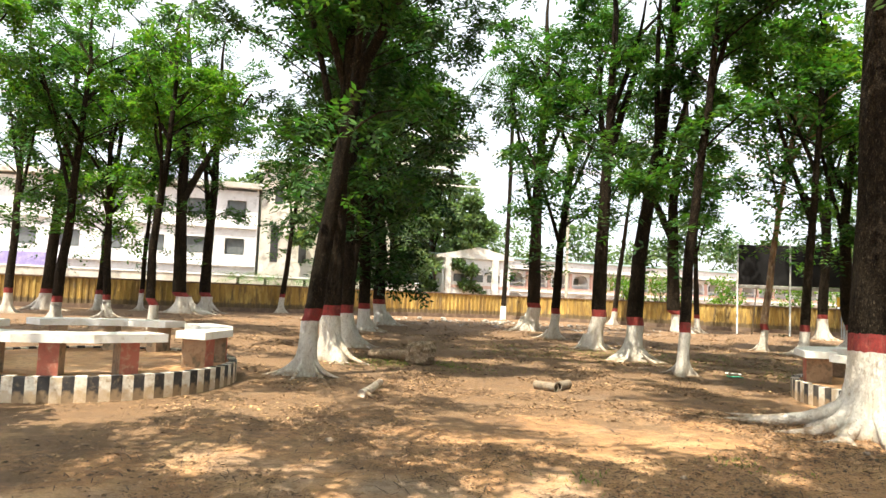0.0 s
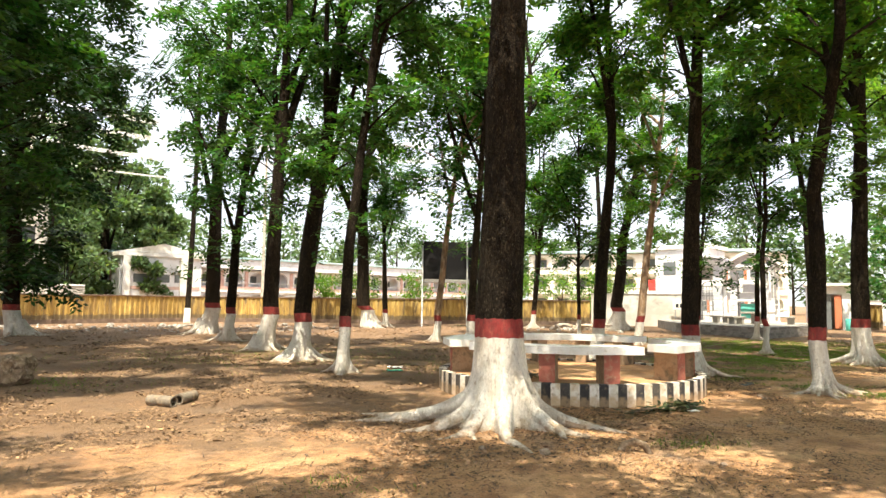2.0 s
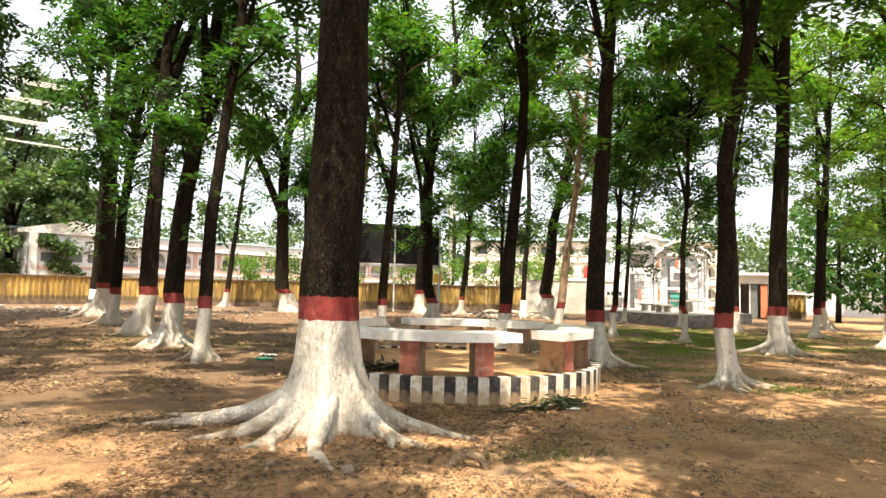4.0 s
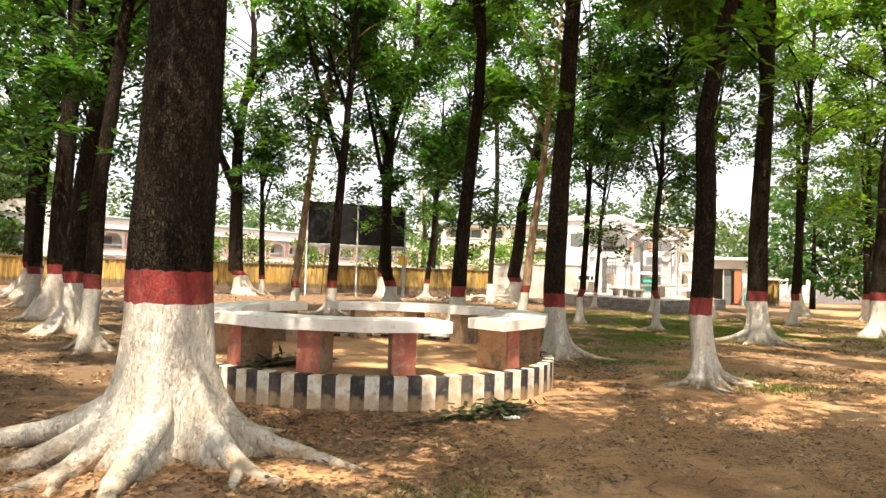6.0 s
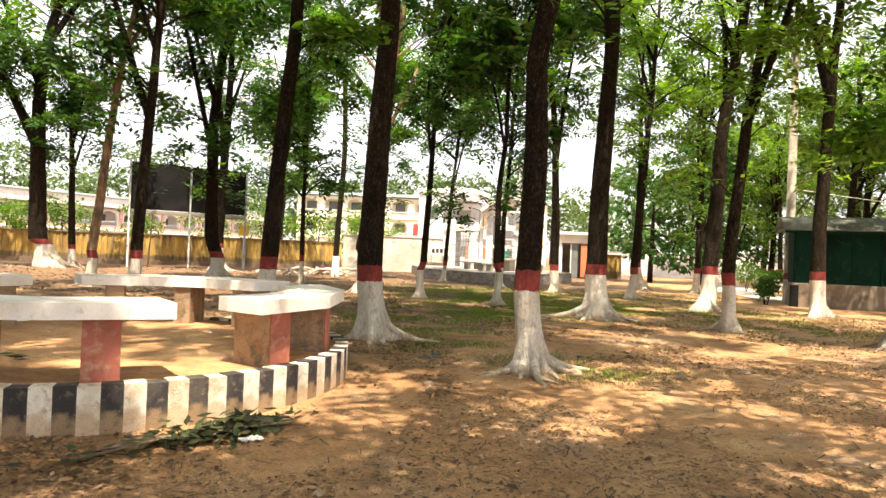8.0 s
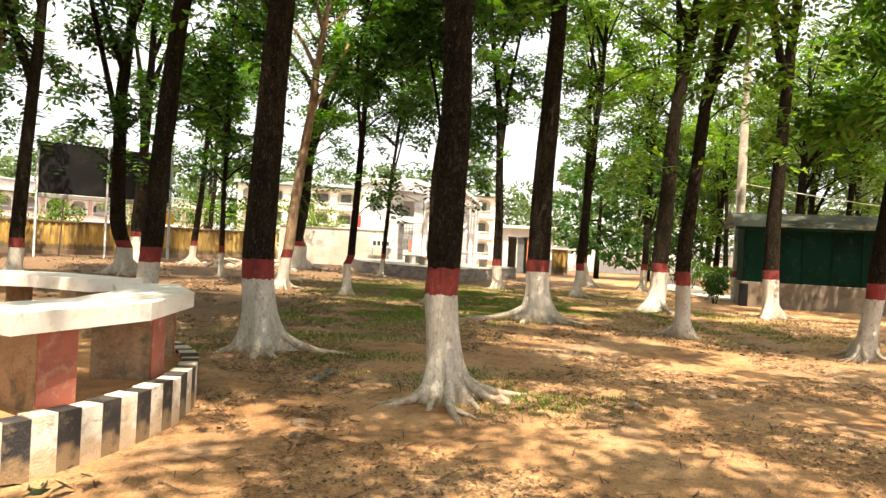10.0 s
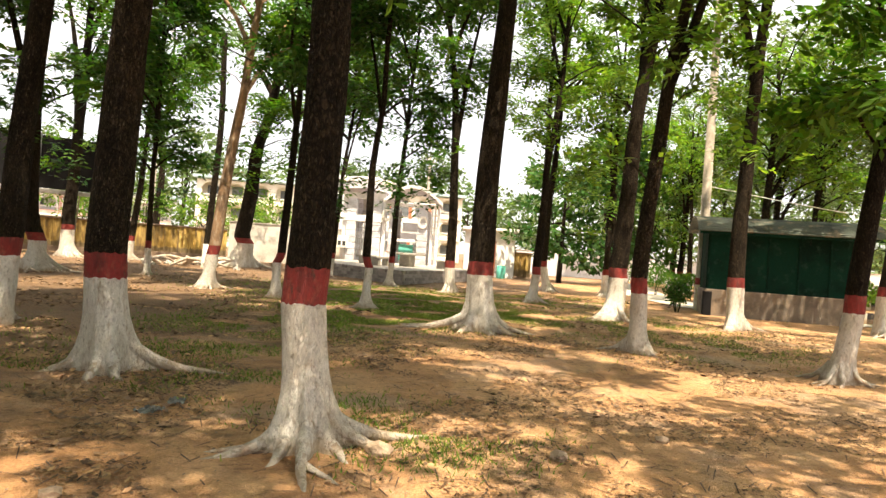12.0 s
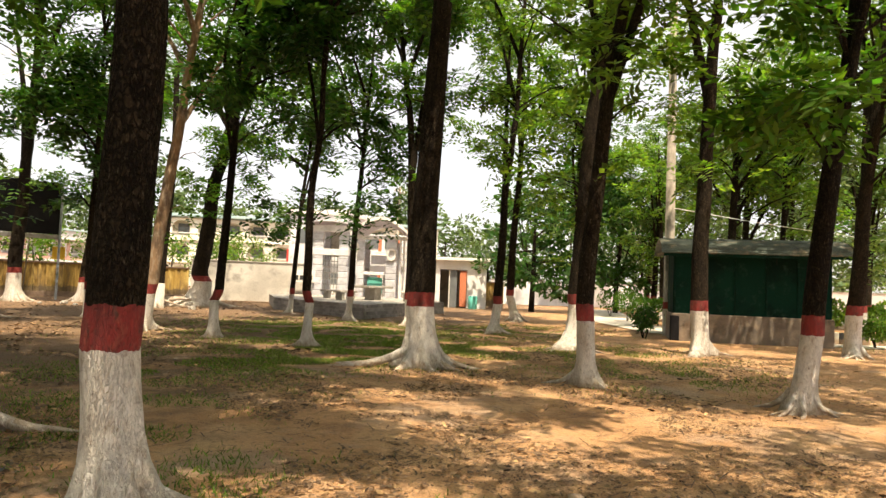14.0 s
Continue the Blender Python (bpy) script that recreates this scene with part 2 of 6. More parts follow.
CONCRETE = material("concrete", (0.34, 0.31, 0.27), 0.9, [((0.22, 0.2, 0.17), 0.45, 1.4), ((0.44, 0.41, 0.36), 0.3, 3.0)], fine=50, bump=0.3)
# pole concrete darkened: the canopy's shade is put into its colour
POLE_SHADED = material("shaded_pole", (0.25, 0.22, 0.18), 0.9, [((0.16, 0.14, 0.11), 0.45, 1.4), ((0.34, 0.3, 0.25), 0.3, 3.0)], fine=50, bump=0.3)
BASE_CONCRETE = material("stained_concrete", (0.19, 0.15, 0.115), 0.9, [((0.11, 0.09, 0.07), 0.45, 1.4), ((0.27, 0.21, 0.15), 0.3, 3.0)], fine=50, bump=0.4)
PIER_BLOCK = material("pier_block", (0.58, 0.59, 0.64), 0.85, [((0.40, 0.40, 0.43), 0.4, 2.0), ((0.6, 0.6, 0.61), 0.3, 5.0)], fine=30, bump=0.2, obj_random=0.12)
VAULT = material("vault_plaster", (0.70, 0.69, 0.74), 0.8, [((0.6, 0.58, 0.63), 0.4, 0.8)], fine=20, bump=0.1)
GREY_BRICK = material("grey_block", (0.30, 0.27, 0.26), 0.9, [((0.2, 0.18, 0.17), 0.4, 3.0)], fine=40, bump=0.3, obj_random=0.25)
GREEN_TIN = material("green_sheet", (0.003, 0.026, 0.017), 0.97, [((0.003, 0.015, 0.011), 0.45, 1.2), ((0.02, 0.045, 0.034), 0.1, 4.0)], fine=30, bump=0.08, obj_random=0.2)
ROOF_TIN = material("roof_sheet", (0.075, 0.10, 0.08), 0.6, [((0.04, 0.055, 0.045), 0.45, 1.5), ((0.26, 0.22, 0.15), 0.18, 2.6)], fine=30, bump=0.15)
ORANGE = material("orange_panel", (0.62, 0.2, 0.1), 0.7, [((0.5, 0.17, 0.09), 0.4, 1.0)], fine=20, bump=0.1)
PINK_BAND = material("faded_red_band", (0.58, 0.36, 0.30), 0.8, [((0.66, 0.5, 0.44), 0.4, 0.6)], fine=20, bump=0.1)
SIGN_RED = material("red_sign", (0.6, 0.06, 0.05), 0.6, fine=20, bump=0)
SIGN_YELLOW = material("yellow_sign", (0.8, 0.5, 0.04), 0.6, fine=20, bump=0)
TURQUOISE = material("turquoise_panel", (0.12, 0.55, 0.47), 0.6, fine=20, bump=0)
PURPLE = material("violet_banner", (0.3, 0.25, 0.5), 0.7, [((0.4, 0.36, 0.58), 0.4, 2.0)], fine=20, bump=0)
WOOD = material("dead_wood", (0.27, 0.19, 0.12), 0.95, [((0.12, 0.08, 0.05), 0.45, 6.0), ((0.4, 0.31, 0.22), 0.3, 14.0)], fine=40, bump=0.8)
PIPE_CLAY = material("clay_pipe", (0.2, 0.165, 0.125), 0.9, [((0.12, 0.09, 0.06), 0.45, 6.0), ((0.3, 0.22, 0.14), 0.3, 11.0)], fine=40, bump=0.3)
PAPER = material("paper", (0.75, 0.74, 0.72), 0.8, fine=20, bump=0.2)
CLOTH = material("grey_cloth", (0.15, 0.155, 0.145), 0.95, [((0.09, 0.09, 0.085), 0.5, 14.0)], fine=60, bump=0.3)
GREEN_PLASTIC = material("green_plastic", (0.05, 0.42, 0.26), 0.4, fine=20, bump=0)
STONE = material("stone", (0.33, 0.24, 0.17), 0.9, [((0.22, 0.16, 0.11), 0.4, 12.0)], fine=50, bump=0.5, obj_random=0.25)
PATH_PALE = material("pale_paving", (0.62, 0.56, 0.47), 0.9, [((0.48, 0.42, 0.34), 0.4, 1.0)], fine=30, bump=0.2)
LEAF = leaf_material("leaf", (0.058, 0.138, 0.022), 0.5)
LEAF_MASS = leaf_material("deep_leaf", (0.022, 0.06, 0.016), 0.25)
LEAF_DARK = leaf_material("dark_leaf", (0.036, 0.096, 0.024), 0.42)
LEAF_LIGHT = leaf_material("light_leaf", (0.098, 0.185, 0.036), 0.5)
# next two greens have the distance haze painted in: paler and greyer
LEAF_HAZY = leaf_material("hazy_leaf", (0.105, 0.165, 0.08), 0.35)
LEAF_COOL_HAZY = leaf_material("cool_hazy_leaf", (0.08, 0.15, 0.048), 0.45)
PALM_LEAF = leaf_material("palm_leaf", (0.07, 0.12, 0.05), 0.35)
GRASS = leaf_material("grass_blade", (0.12, 0.185, 0.036), 0.35)
WILTED = leaf_material("wilted_leaf", (0.042, 0.052, 0.022), 0.12, 0.75, 0.06)
FLOWER = leaf_material("pink_flower", (0.5, 0.1, 0.12), 0.3)
DRY = material("dry_leaf", (0.25, 0.15, 0.08), 0.85, [((0.15, 0.085, 0.045), 0.4, 2.0)], fine=30, bump=0, island=0.75)

ROTTED = material("rotted_leaf", (0.17, 0.105, 0.06), 0.9, fine=30, bump=0, island=0.5)
TWIG = material("twig", (0.09, 0.058, 0.038), 0.9, fine=30, bump=0, island=0.5)
for dull in (BARK, BOARD, GREEN_TIN):
    dull.node_tree.nodes["Principled BSDF"].inputs["Specular IOR Level"].default_value = 0.12
CRUMB = material("earth_crumb", (0.40, 0.25, 0.12), 0.95, fine=30, bump=0, island=0.4)


# ---- mesh helpers ----
def mesh_from(name, verts, faces, mats, index=None, smooth=False):
    me = bpy.data.meshes.new(name)
    me.from_pydata([tuple(v) for v in verts], [], [tuple(f) for f in faces])
    for m in mats if isinstance(mats, (list, tuple)) else [mats]:
        me.materials.append(m)
    if index is not None:
        me.polygons.foreach_set("material_index", index)
    if smooth:
        me.polygons.foreach_set("use_smooth", [True] * len(me.polygons))
    me.update()
    return me


def quads_mesh(name, quads, mat):
    """A mesh of loose quads, given as an array (n, 4, 3)."""
    quads = np.asarray(quads, dtype=np.float32)
    n = len(quads)
    me = bpy.data.meshes.new(name)
    me.vertices.add(4 * n)
    me.vertices.foreach_set("co", quads.reshape(-1))
    me.loops.add(4 * n)
    me.loops.foreach_set("vertex_index", np.arange(4 * n, dtype=np.int32))
    me.polygons.add(n)
    me.polygons.foreach_set("loop_start", np.arange(0, 4 * n, 4, dtype=np.int32))
    me.materials.append(mat)
    me.update(calc_edges=True)
    return me


def child(ob, parent):
    if parent:
        ob.parent = parent
    return ob


def part(name, bm, mat, parent=None, label="", smooth=False):
    """Link a bmesh as one mesh object under a thing or a part."""
    me = bpy.data.meshes.new(name)
    bmesh.ops.recalc_face_normals(bm, faces=bm.faces)
    bm.to_mesh(me)
    bm.free()
    me.materials.append(mat)
    if smooth:
        me.polygons.foreach_set("use_smooth", [True] * len(me.polygons))
    return tagged(child(new(name, me), parent), label)


def empty(name, x=0, y=0, z=0, rz=0, label="", category="", group="", kind=""):
    ob = new(name)
    ob.matrix_world = pose(x, y, z, 0, 0, rz)
    return tagged(ob, label, category, group, kind)


def box(bm, lo, hi, bevel=0.0):
    """Add a box from corner lo to corner hi, its edges rounded by bevel."""
    c, d = [(a + b) / 2 for a, b in zip(lo, hi)], [abs(b - a) for a, b in zip(lo, hi)]
    out = bmesh.ops.create_cube(bm, size=1.0, matrix=Matrix.Translation(c) @ Matrix.Diagonal((*d, 1)))
    if bevel:
        es = {e for v in out["verts"] for e in v.link_edges}
        bmesh.ops.bevel(bm, geom=list(es), offset=min(bevel, min(d) * 0.45), segments=1, affect="EDGES")
    return bm


def boxed(lo, hi, bevel=0.0):
    return box(bmesh.new(), lo, hi, bevel)


def tube(points, radii, sides=8, squash=None):
    """Rings of vertices along points; returns vertices and faces."""
    verts, faces = [], []
    pts = [Vector(p) for p in points]
    for i, p in enumerate(pts):
        d = (pts[min(i + 1, len(pts) - 1)] - pts[max(i - 1, 0)]).normalized()
        a = d.cross(Vector((0.31, 0.95, 0.05))).normalized()
        b = d.cross(a)
        for k in range(sides):
            w = 2 * math.pi * k / sides
            off = (a * math.cos(w) + b * math.sin(w)) * radii[i]
            if squash:
                off.z *= squash
            verts.append(p + off)
    for i in range(len(pts) - 1):
        for k in range(sides):
            j = (k + 1) % sides
            faces.append((i * sides + k, i * sides + j, (i + 1) * sides + j, (i + 1) * sides + k))
    faces.append(tuple(range(sides)))
    faces.append(tuple(range((len(pts) - 1) * sides, len(pts) * sides)))
    return verts, faces


def tube_part(name, points, radii, mat, parent=None, sides=8, label="", squash=None):
    v, f = tube(points, radii, sides, squash)
    return tagged(child(new(name, mesh_from(name, v, f, mat, smooth=True)), parent), label)


# ---- ground ----
def ground_height(x, y):
    near = math.exp(-((x - 10) ** 2 + (y - 12) ** 2) / 1800)
    return near * (0.035 * noise.noise((x * 0.35, y * 0.35, 0)) + 0.015 * noise.noise((x * 1.3, y * 1.3, 4)))


def build_ground():
    def axis(mid):
        near = list(np.arange(-34, 34.1, 0.4))
        far = [34 * 1.22 ** k for k in range(1, 26)]
        return [mid - f for f in reversed(far)] + [mid + a for a in near] + [mid + f for f in far]
    xs, ys = axis(10), axis(14)
    verts = [(x, y, ground_height(x, y)) for y in ys for x in xs]
    w = len(xs)
    faces = [(j * w + i, j * w + i + 1, (j + 1) * w + i + 1, (j + 1) * w + i) for j in range(len(ys) - 1) for i in range(w - 1)]
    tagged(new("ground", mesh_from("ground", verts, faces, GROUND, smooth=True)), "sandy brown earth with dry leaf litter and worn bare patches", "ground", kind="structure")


build_ground()


# ---- trees ----
RNG = np.random.default_rng(5)


def unit(v):
    return v / np.maximum(np.linalg.norm(v, axis=-1, keepdims=True), 1e-6)


def leaf_sprays(at, out, count, length=0.11, width=0.042, rachis=0.4, rng=RNG):
    """Feathered leaves: at each place a drooping stalk that points along out, with count leaflets in two rows, as quads."""
    n = len(at)
    d = unit(out + rng.normal(0, 0.35, (n, 3)) + np.array([0, 0, -0.25]))
    side = unit(np.cross(d, np.array([0.02, 0.01, 1.0])) + rng.normal(0, 0.25, (n, 3)))
    up = unit(np.cross(side, d))
    quads = []
    for k in range(count):
        s = (k // 2 + 0.6) / (count / 2) * rachis
        hand = 1 if k % 2 else -1
        base = at + d * s + np.array([0, 0, -0.35]) * (s ** 2)
        ax = unit(side * hand + d * 0.55 + up * rng.normal(-0.15, 0.25, (n, 1)) + rng.normal(0, 0.12, (n, 3)))
        cr = unit(np.cross(ax, up)) * width * rng.uniform(0.8, 1.25, (n, 1))
        ln = length * rng.uniform(0.75, 1.25, (n, 1))
        mid = base + ax * ln * 0.45
        tip = base + ax * ln
        quads.append(np.stack([base, mid + cr * 0.5, tip, mid - cr * 0.5], axis=1))
    return np.concatenate(quads)


def bough_leaves(c, m, reach, rng):
    """Where the leaves of one clump sit: along boughlets that radiate from c and droop, and which way each points."""
    nb = max(4, m // 9)
    d = unit(rng.normal(0, 1, (nb, 3)) * np.array((1, 1, 0.45)))[rng.integers(0, nb, m)]
    s = rng.uniform(0.03, 1.0, (m, 1)) ** 0.8 * reach
    side = unit(np.cross(d, np.array((0, 0, 1.0)))) * np.where(rng.random((m, 1)) < 0.5, 1, -1)
    return c + d * s + np.array((0, 0, -0.2)) * s ** 2 + rng.normal(0, 0.05, (m, 3)), unit(d * 0.6 + side * 0.8)


def limb_path(start, end, bend, steps=6):
    s, e = Vector(start), Vector(end)
    side = (e - s).cross(Vector((0, 0, 1)))
    if side.length < 0.01:
        side = Vector((1, 0, 0))
    side.normalize()
    out = []
    for i in range(steps + 1):
        f = i / steps
        out.append(s.lerp(e, f) + side * bend * math.sin(math.pi * f) + Vector((0, 0, 0.25 * math.sin(math.pi * f))))
    return out


def trunk_mesh(r, height, white, lean, seed, bark, red=True, flare=1.0, sides=18, foot_off=(0, 0), root_dirs=(), bend=None):
    """Trunk with a fluted foot, limewash, a red ring and bark above, tapering to the crown; returns the mesh and its axis."""
    band = 0.24 if red else 0.0
    zs = [0, 0.06, 0.14, 0.24, 0.38, 0.55, 0.75, white - 0.12, white, white + band * 0.5 + 0.01, white + band + 0.02, white + band + 0.25]
    z = white + band + 0.7
    while z < height:
        zs.append(z)
        z += 0.5
    zs.append(height)
    lobes = [(random.Random(seed * 7 + k).uniform(0, 6.28), random.Random(seed * 9 + k).uniform(0.7, 1.3)) for k in range(5)]
    if root_dirs:
        lobes = [(radians(d), min(1.25, 0.55 + 0.35 * n / (2.6 * r))) for d, n in root_dirs]

    def axis(z):
        w = min(1.0, z / 3.0)
        low, over = min(z, white) / white, max(0.0, z - white)
        if bend:
            a, f = radians(bend[0]), float(np.interp(z, [0, white] + [p for p, _ in bend[1]], [0, 0] + [q for _, q in bend[1]]))
            wob = 0.03 * w * noise.noise((seed * 3.7, z * 0.6, 0))
            return Vector((foot_off[0] * low + lean[0] * over + f * math.cos(a) + wob, foot_off[1] * low + lean[1] * over + f * math.sin(a) - wob, z))
        return Vector((foot_off[0] * low + lean[0] * over + 0.10 * w * noise.noise((seed * 3.7, z * 0.35, 0)), foot_off[1] * low + lean[1] * over + 0.10 * w * noise.noise((seed * 3.7, z * 0.35, 9)), z))

    verts, faces, index = [], [], []
    for i, z in enumerate(zs):
        taper = 1.0 - 0.62 * max(0.0, z - 1.2) / max(1.0, height - 1.2)
        c = axis(z)
        for k in range(sides):
            w = 2 * math.pi * k / sides
            lobe = sum(a * max(0.0, math.cos(w - o)) ** (38 if root_dirs else 16) for o, a in lobes)
            foot = flare * ((0.1 if root_dirs else 0.2) * math.exp(-(z / (0.14 + 0.8 * r)) ** 1.4) + 0.95 * lobe * math.exp(-(z / (0.07 + 0.9 * r)) ** 1.25))
            rough = 0.07 * noise.noise((3 * math.cos(w) + seed, 3 * math.sin(w), z * 1.6)) + 0.05 * noise.noise((7 * math.cos(w), 7 * math.sin(w) + seed, z * 4.0)) + (0.05 * noise.noise((15 * math.cos(w), 15 * math.sin(w) + seed, z * 2.5)) if r > 0.15 else 0.0)
            rad = r * (taper + foot + rough * (0.5 if root_dirs else 1.0))
            dz = 0.0
            if i in (8, 10):
                dz = 0.022 * noise.noise((4 * math.cos(w), 4 * math.sin(w), seed)) + 0.012 * noise.noise((11 * math.cos(w), 11 * math.sin(w), seed + i))
            verts.append((c.x + rad * math.cos(w), c.y + rad * math.sin(w), z + dz - (0.06 if i == 0 else 0)))
    for i in range(len(zs) - 1):
        for k in range(sides):
            j = (k + 1) % sides
            faces.append((i * sides + k, i * sides + j, (i + 1) * sides + j, (i + 1) * sides + k))
            index.append(0 if i < 8 else (1 if i < 10 and red else 2))
    faces.append(tuple(range((len(zs) - 1) * sides, len(zs) * sides)))
    index.append(2)
    return mesh_from("trunk", verts, faces, [LIME, RED, bark], index, smooth=True), axis, lobes


def tree(x, y, r, white=1.05, lean=(0, 0), seed=1, height=13.0, crown_from=4.6, spread=2.6, sprays=900, leaf=LEAF, bark=None, red=True, roots=4, reach=1.0,
         fork=0.0, size=1.0, label="tall tree with dark bark, limewashed foot and red painted ring", group="grove trees", leaflets=8, clumps=20, flare=1.0, side_twigs=3, foot_off=(0, 0), root_dirs=(), roof=12, bend=None):
    bark = bark or BARK
    rnd, rng = random.Random(seed), np.random.default_rng(seed)
    top = height * 0.8
    me, axis, lobes = trunk_mesh(r, top, white, lean, seed, bark, red, flare, 72 if root_dirs else 32, foot_off, root_dirs, bend)
    t = empty("tree", x, y, ground_height(x, y), 0, label, "tree", group)
    child(new("trunk", me), t)
    # surface roots follow the flutes of the foot
    for k in range(roots if not root_dirs else len(root_dirs)):
        w, a = lobes[k % 5]
        w += rnd.uniform(-0.2, 0.2) + (0.6 if k >= 5 else 0)
        ln = r * rnd.uniform(2.4, 5.0) * reach
        if root_dirs:
            w, ln = radians(root_dirs[k][0]), root_dirs[k][1]
        pts, rad = [], []
        for i in range(12):
            f = i / 11
            q = r * 0.8 + ln * f
            bendy = w + 0.32 * f * noise.noise((seed, k * 2.3, f * 1.9))
            pts.append((q * math.cos(bendy), q * math.sin(bendy), (1.3 if root_dirs else 2.0) * r * (1 - f) ** 3.6 + 0.01 - 0.05 * f ** 2 + 0.014 * noise.noise((k * 3.1, seed, f * 5))))
            rad.append(r * ((0.36 if root_dirs else 0.3) * (1 - f) ** 0.85 + 0.03) * (1 + 0.22 * noise.noise((seed, f * 6, k))))
        v, fc = tube(pts, rad, 10)
        ragged = [0 if q // 10 < 4 + 3 * noise.noise((seed, k * 1.7, q % 10 * 0.8)) else 1 for q in range(len(fc))]
        child(new("root", mesh_from("root", v, fc, [LIME, ROOT_LIME], ragged, smooth=True)), t)
        if ln > 0.5 and k % 2 == 0:
            # a side root leaves this one half way
            hand = 1 if k % 4 else -1
            p = Vector(pts[4])
            side = [p + Vector((math.cos(w + hand * 0.6 * min(1, 2 * s)), math.sin(w + hand * 0.6 * min(1, 2 * s)), 0)) * ln * 0.55 * s + Vector((0, 0, -p.z * min(1, 1.3 * s) - 0.03 * s * s)) for s in (0, 0.2, 0.4, 0.6, 0.8, 1.0)]
            tube_part("root", side, [rad[4] * (0.75 - 0.62 * s) for s in (0, 0.2, 0.4, 0.6, 0.8, 1.0)], ROOT_LIME, t, 8)
    # limbs and crown
    at, out = [], []
    n_limb = 4 if r > 0.15 else 3
    starts = []
    for k in range(n_limb):
        z0 = crown_from + (top - crown_from) * (k + 0.3) / n_limb * 0.9
        if fork and k == 0:
            z0 = fork
        a = rnd.uniform(0, 6.28)
        reach_out = spread * rnd.uniform(0.5, 0.95)
        p0 = axis(z0)
        p1 = p0 + Vector((reach_out * math.cos(a), reach_out * math.sin(a), (height - z0) * rnd.uniform(0.35, 0.75)))
        path = limb_path(p0, p1, rnd.uniform(-0.4, 0.4))
        r0 = r * (0.62 if fork and k == 0 else 0.42)
        tube_part("limb", path, [r0 * (1 - 0.75 * i / 6) + 0.008 for i in range(7)], bark, t, 7)
        starts += path[2:]
    tip = axis(top)
    tube_part("limb", limb_path(tip, tip + Vector((lean[0] * 2, lean[1] * 2, height - top)), 0.2), [r * 0.38 * (1 - 0.8 * i / 6) + 0.006 for i in range(7)], bark, t, 7)
    per = max(6, sprays // clumps)
    twig_v, twig_f = [], []
    for k in range(clumps):
        if k < len(starts) and rnd.random() < 0.6:
            c = np.array(starts[k]) + rng.normal(0, 0.3, 3)
        else:
            z = crown_from + (height + 0.6 - crown_from) * rnd.random() ** 0.8
            f = (z - crown_from) / (height - crown_from)
            w = spread * (0.5 + 1.0 * math.sin(min(1.0, f * 1.05) * math.pi * 0.72)) * rnd.uniform(0.4, 1.0)
            a = rnd.uniform(0, 6.28)
            ax = axis(min(z, top))
            c = np.array((ax.x + w * math.cos(a), ax.y + w * math.sin(a), z))
            v, fc = tube(limb_path(axis(max(1.9, min(z - 0.5 * w, top))), c, rnd.uniform(-0.3, 0.3), 4), [0.03 * size, 0.026 * size, 0.02 * size, 0.013 * size, 0.006], 5)
            twig_f += [tuple(i + len(twig_v) for i in q) for q in fc]
            twig_v += v
        sz = rnd.uniform(0.24, 0.58) * (0.7 + 0.3 * size)
        m = int(per * rnd.uniform(0.5, 1.5))
        pos, way = bough_leaves(c, m, 2.0 * sz, rng)
        at.append(pos)
        out.append(way)
    tagged(child(new("branch_work", mesh_from("branch_work", twig_v, twig_f, bark, smooth=True)), t), kind="stuff")
    # a closed leaf roof high up, mostly unseen, added to shade the ground
    for k in range(roof):
        a, w = rnd.uniform(0, 6.28), spread * 1.35 * math.sqrt(rnd.random())
        c = np.array((axis(top).x + w * math.cos(a), axis(top).y + w * math.sin(a), height * rnd.uniform(0.74, 1.0)))
        pos, way = bough_leaves(c, 70, 1.25, rng)
        at.append(pos)
        out.append(way)
    for k in range(side_twigs):
        z = rnd.uniform(max(2.2, crown_from - 2.2), crown_from + 1)
        a = rnd.uniform(0, 6.28)
        p0 = axis(z)
        p1 = p0 + Vector((0.9 * math.cos(a), 0.9 * math.sin(a), 0.35))
        tube_part("twig", limb_path(p0, p1, 0.1, 3), [0.018, 0.014, 0.01, 0.006], bark, t, 5)
        pos = np.array(p1) + rng.normal(0, 1, (12, 3)) * np.array((0.35, 0.35, 0.2))
        at.append(pos)
        out.append(unit(pos - np.array(p0)))
    quads = leaf_sprays(np.concatenate(at), np.concatenate(out), leaflets, 0.19 * size, 0.085 * size, 0.44 * size, rng)
    child(new("crown", quads_mesh("crown", quads, leaf)), t)
    return t


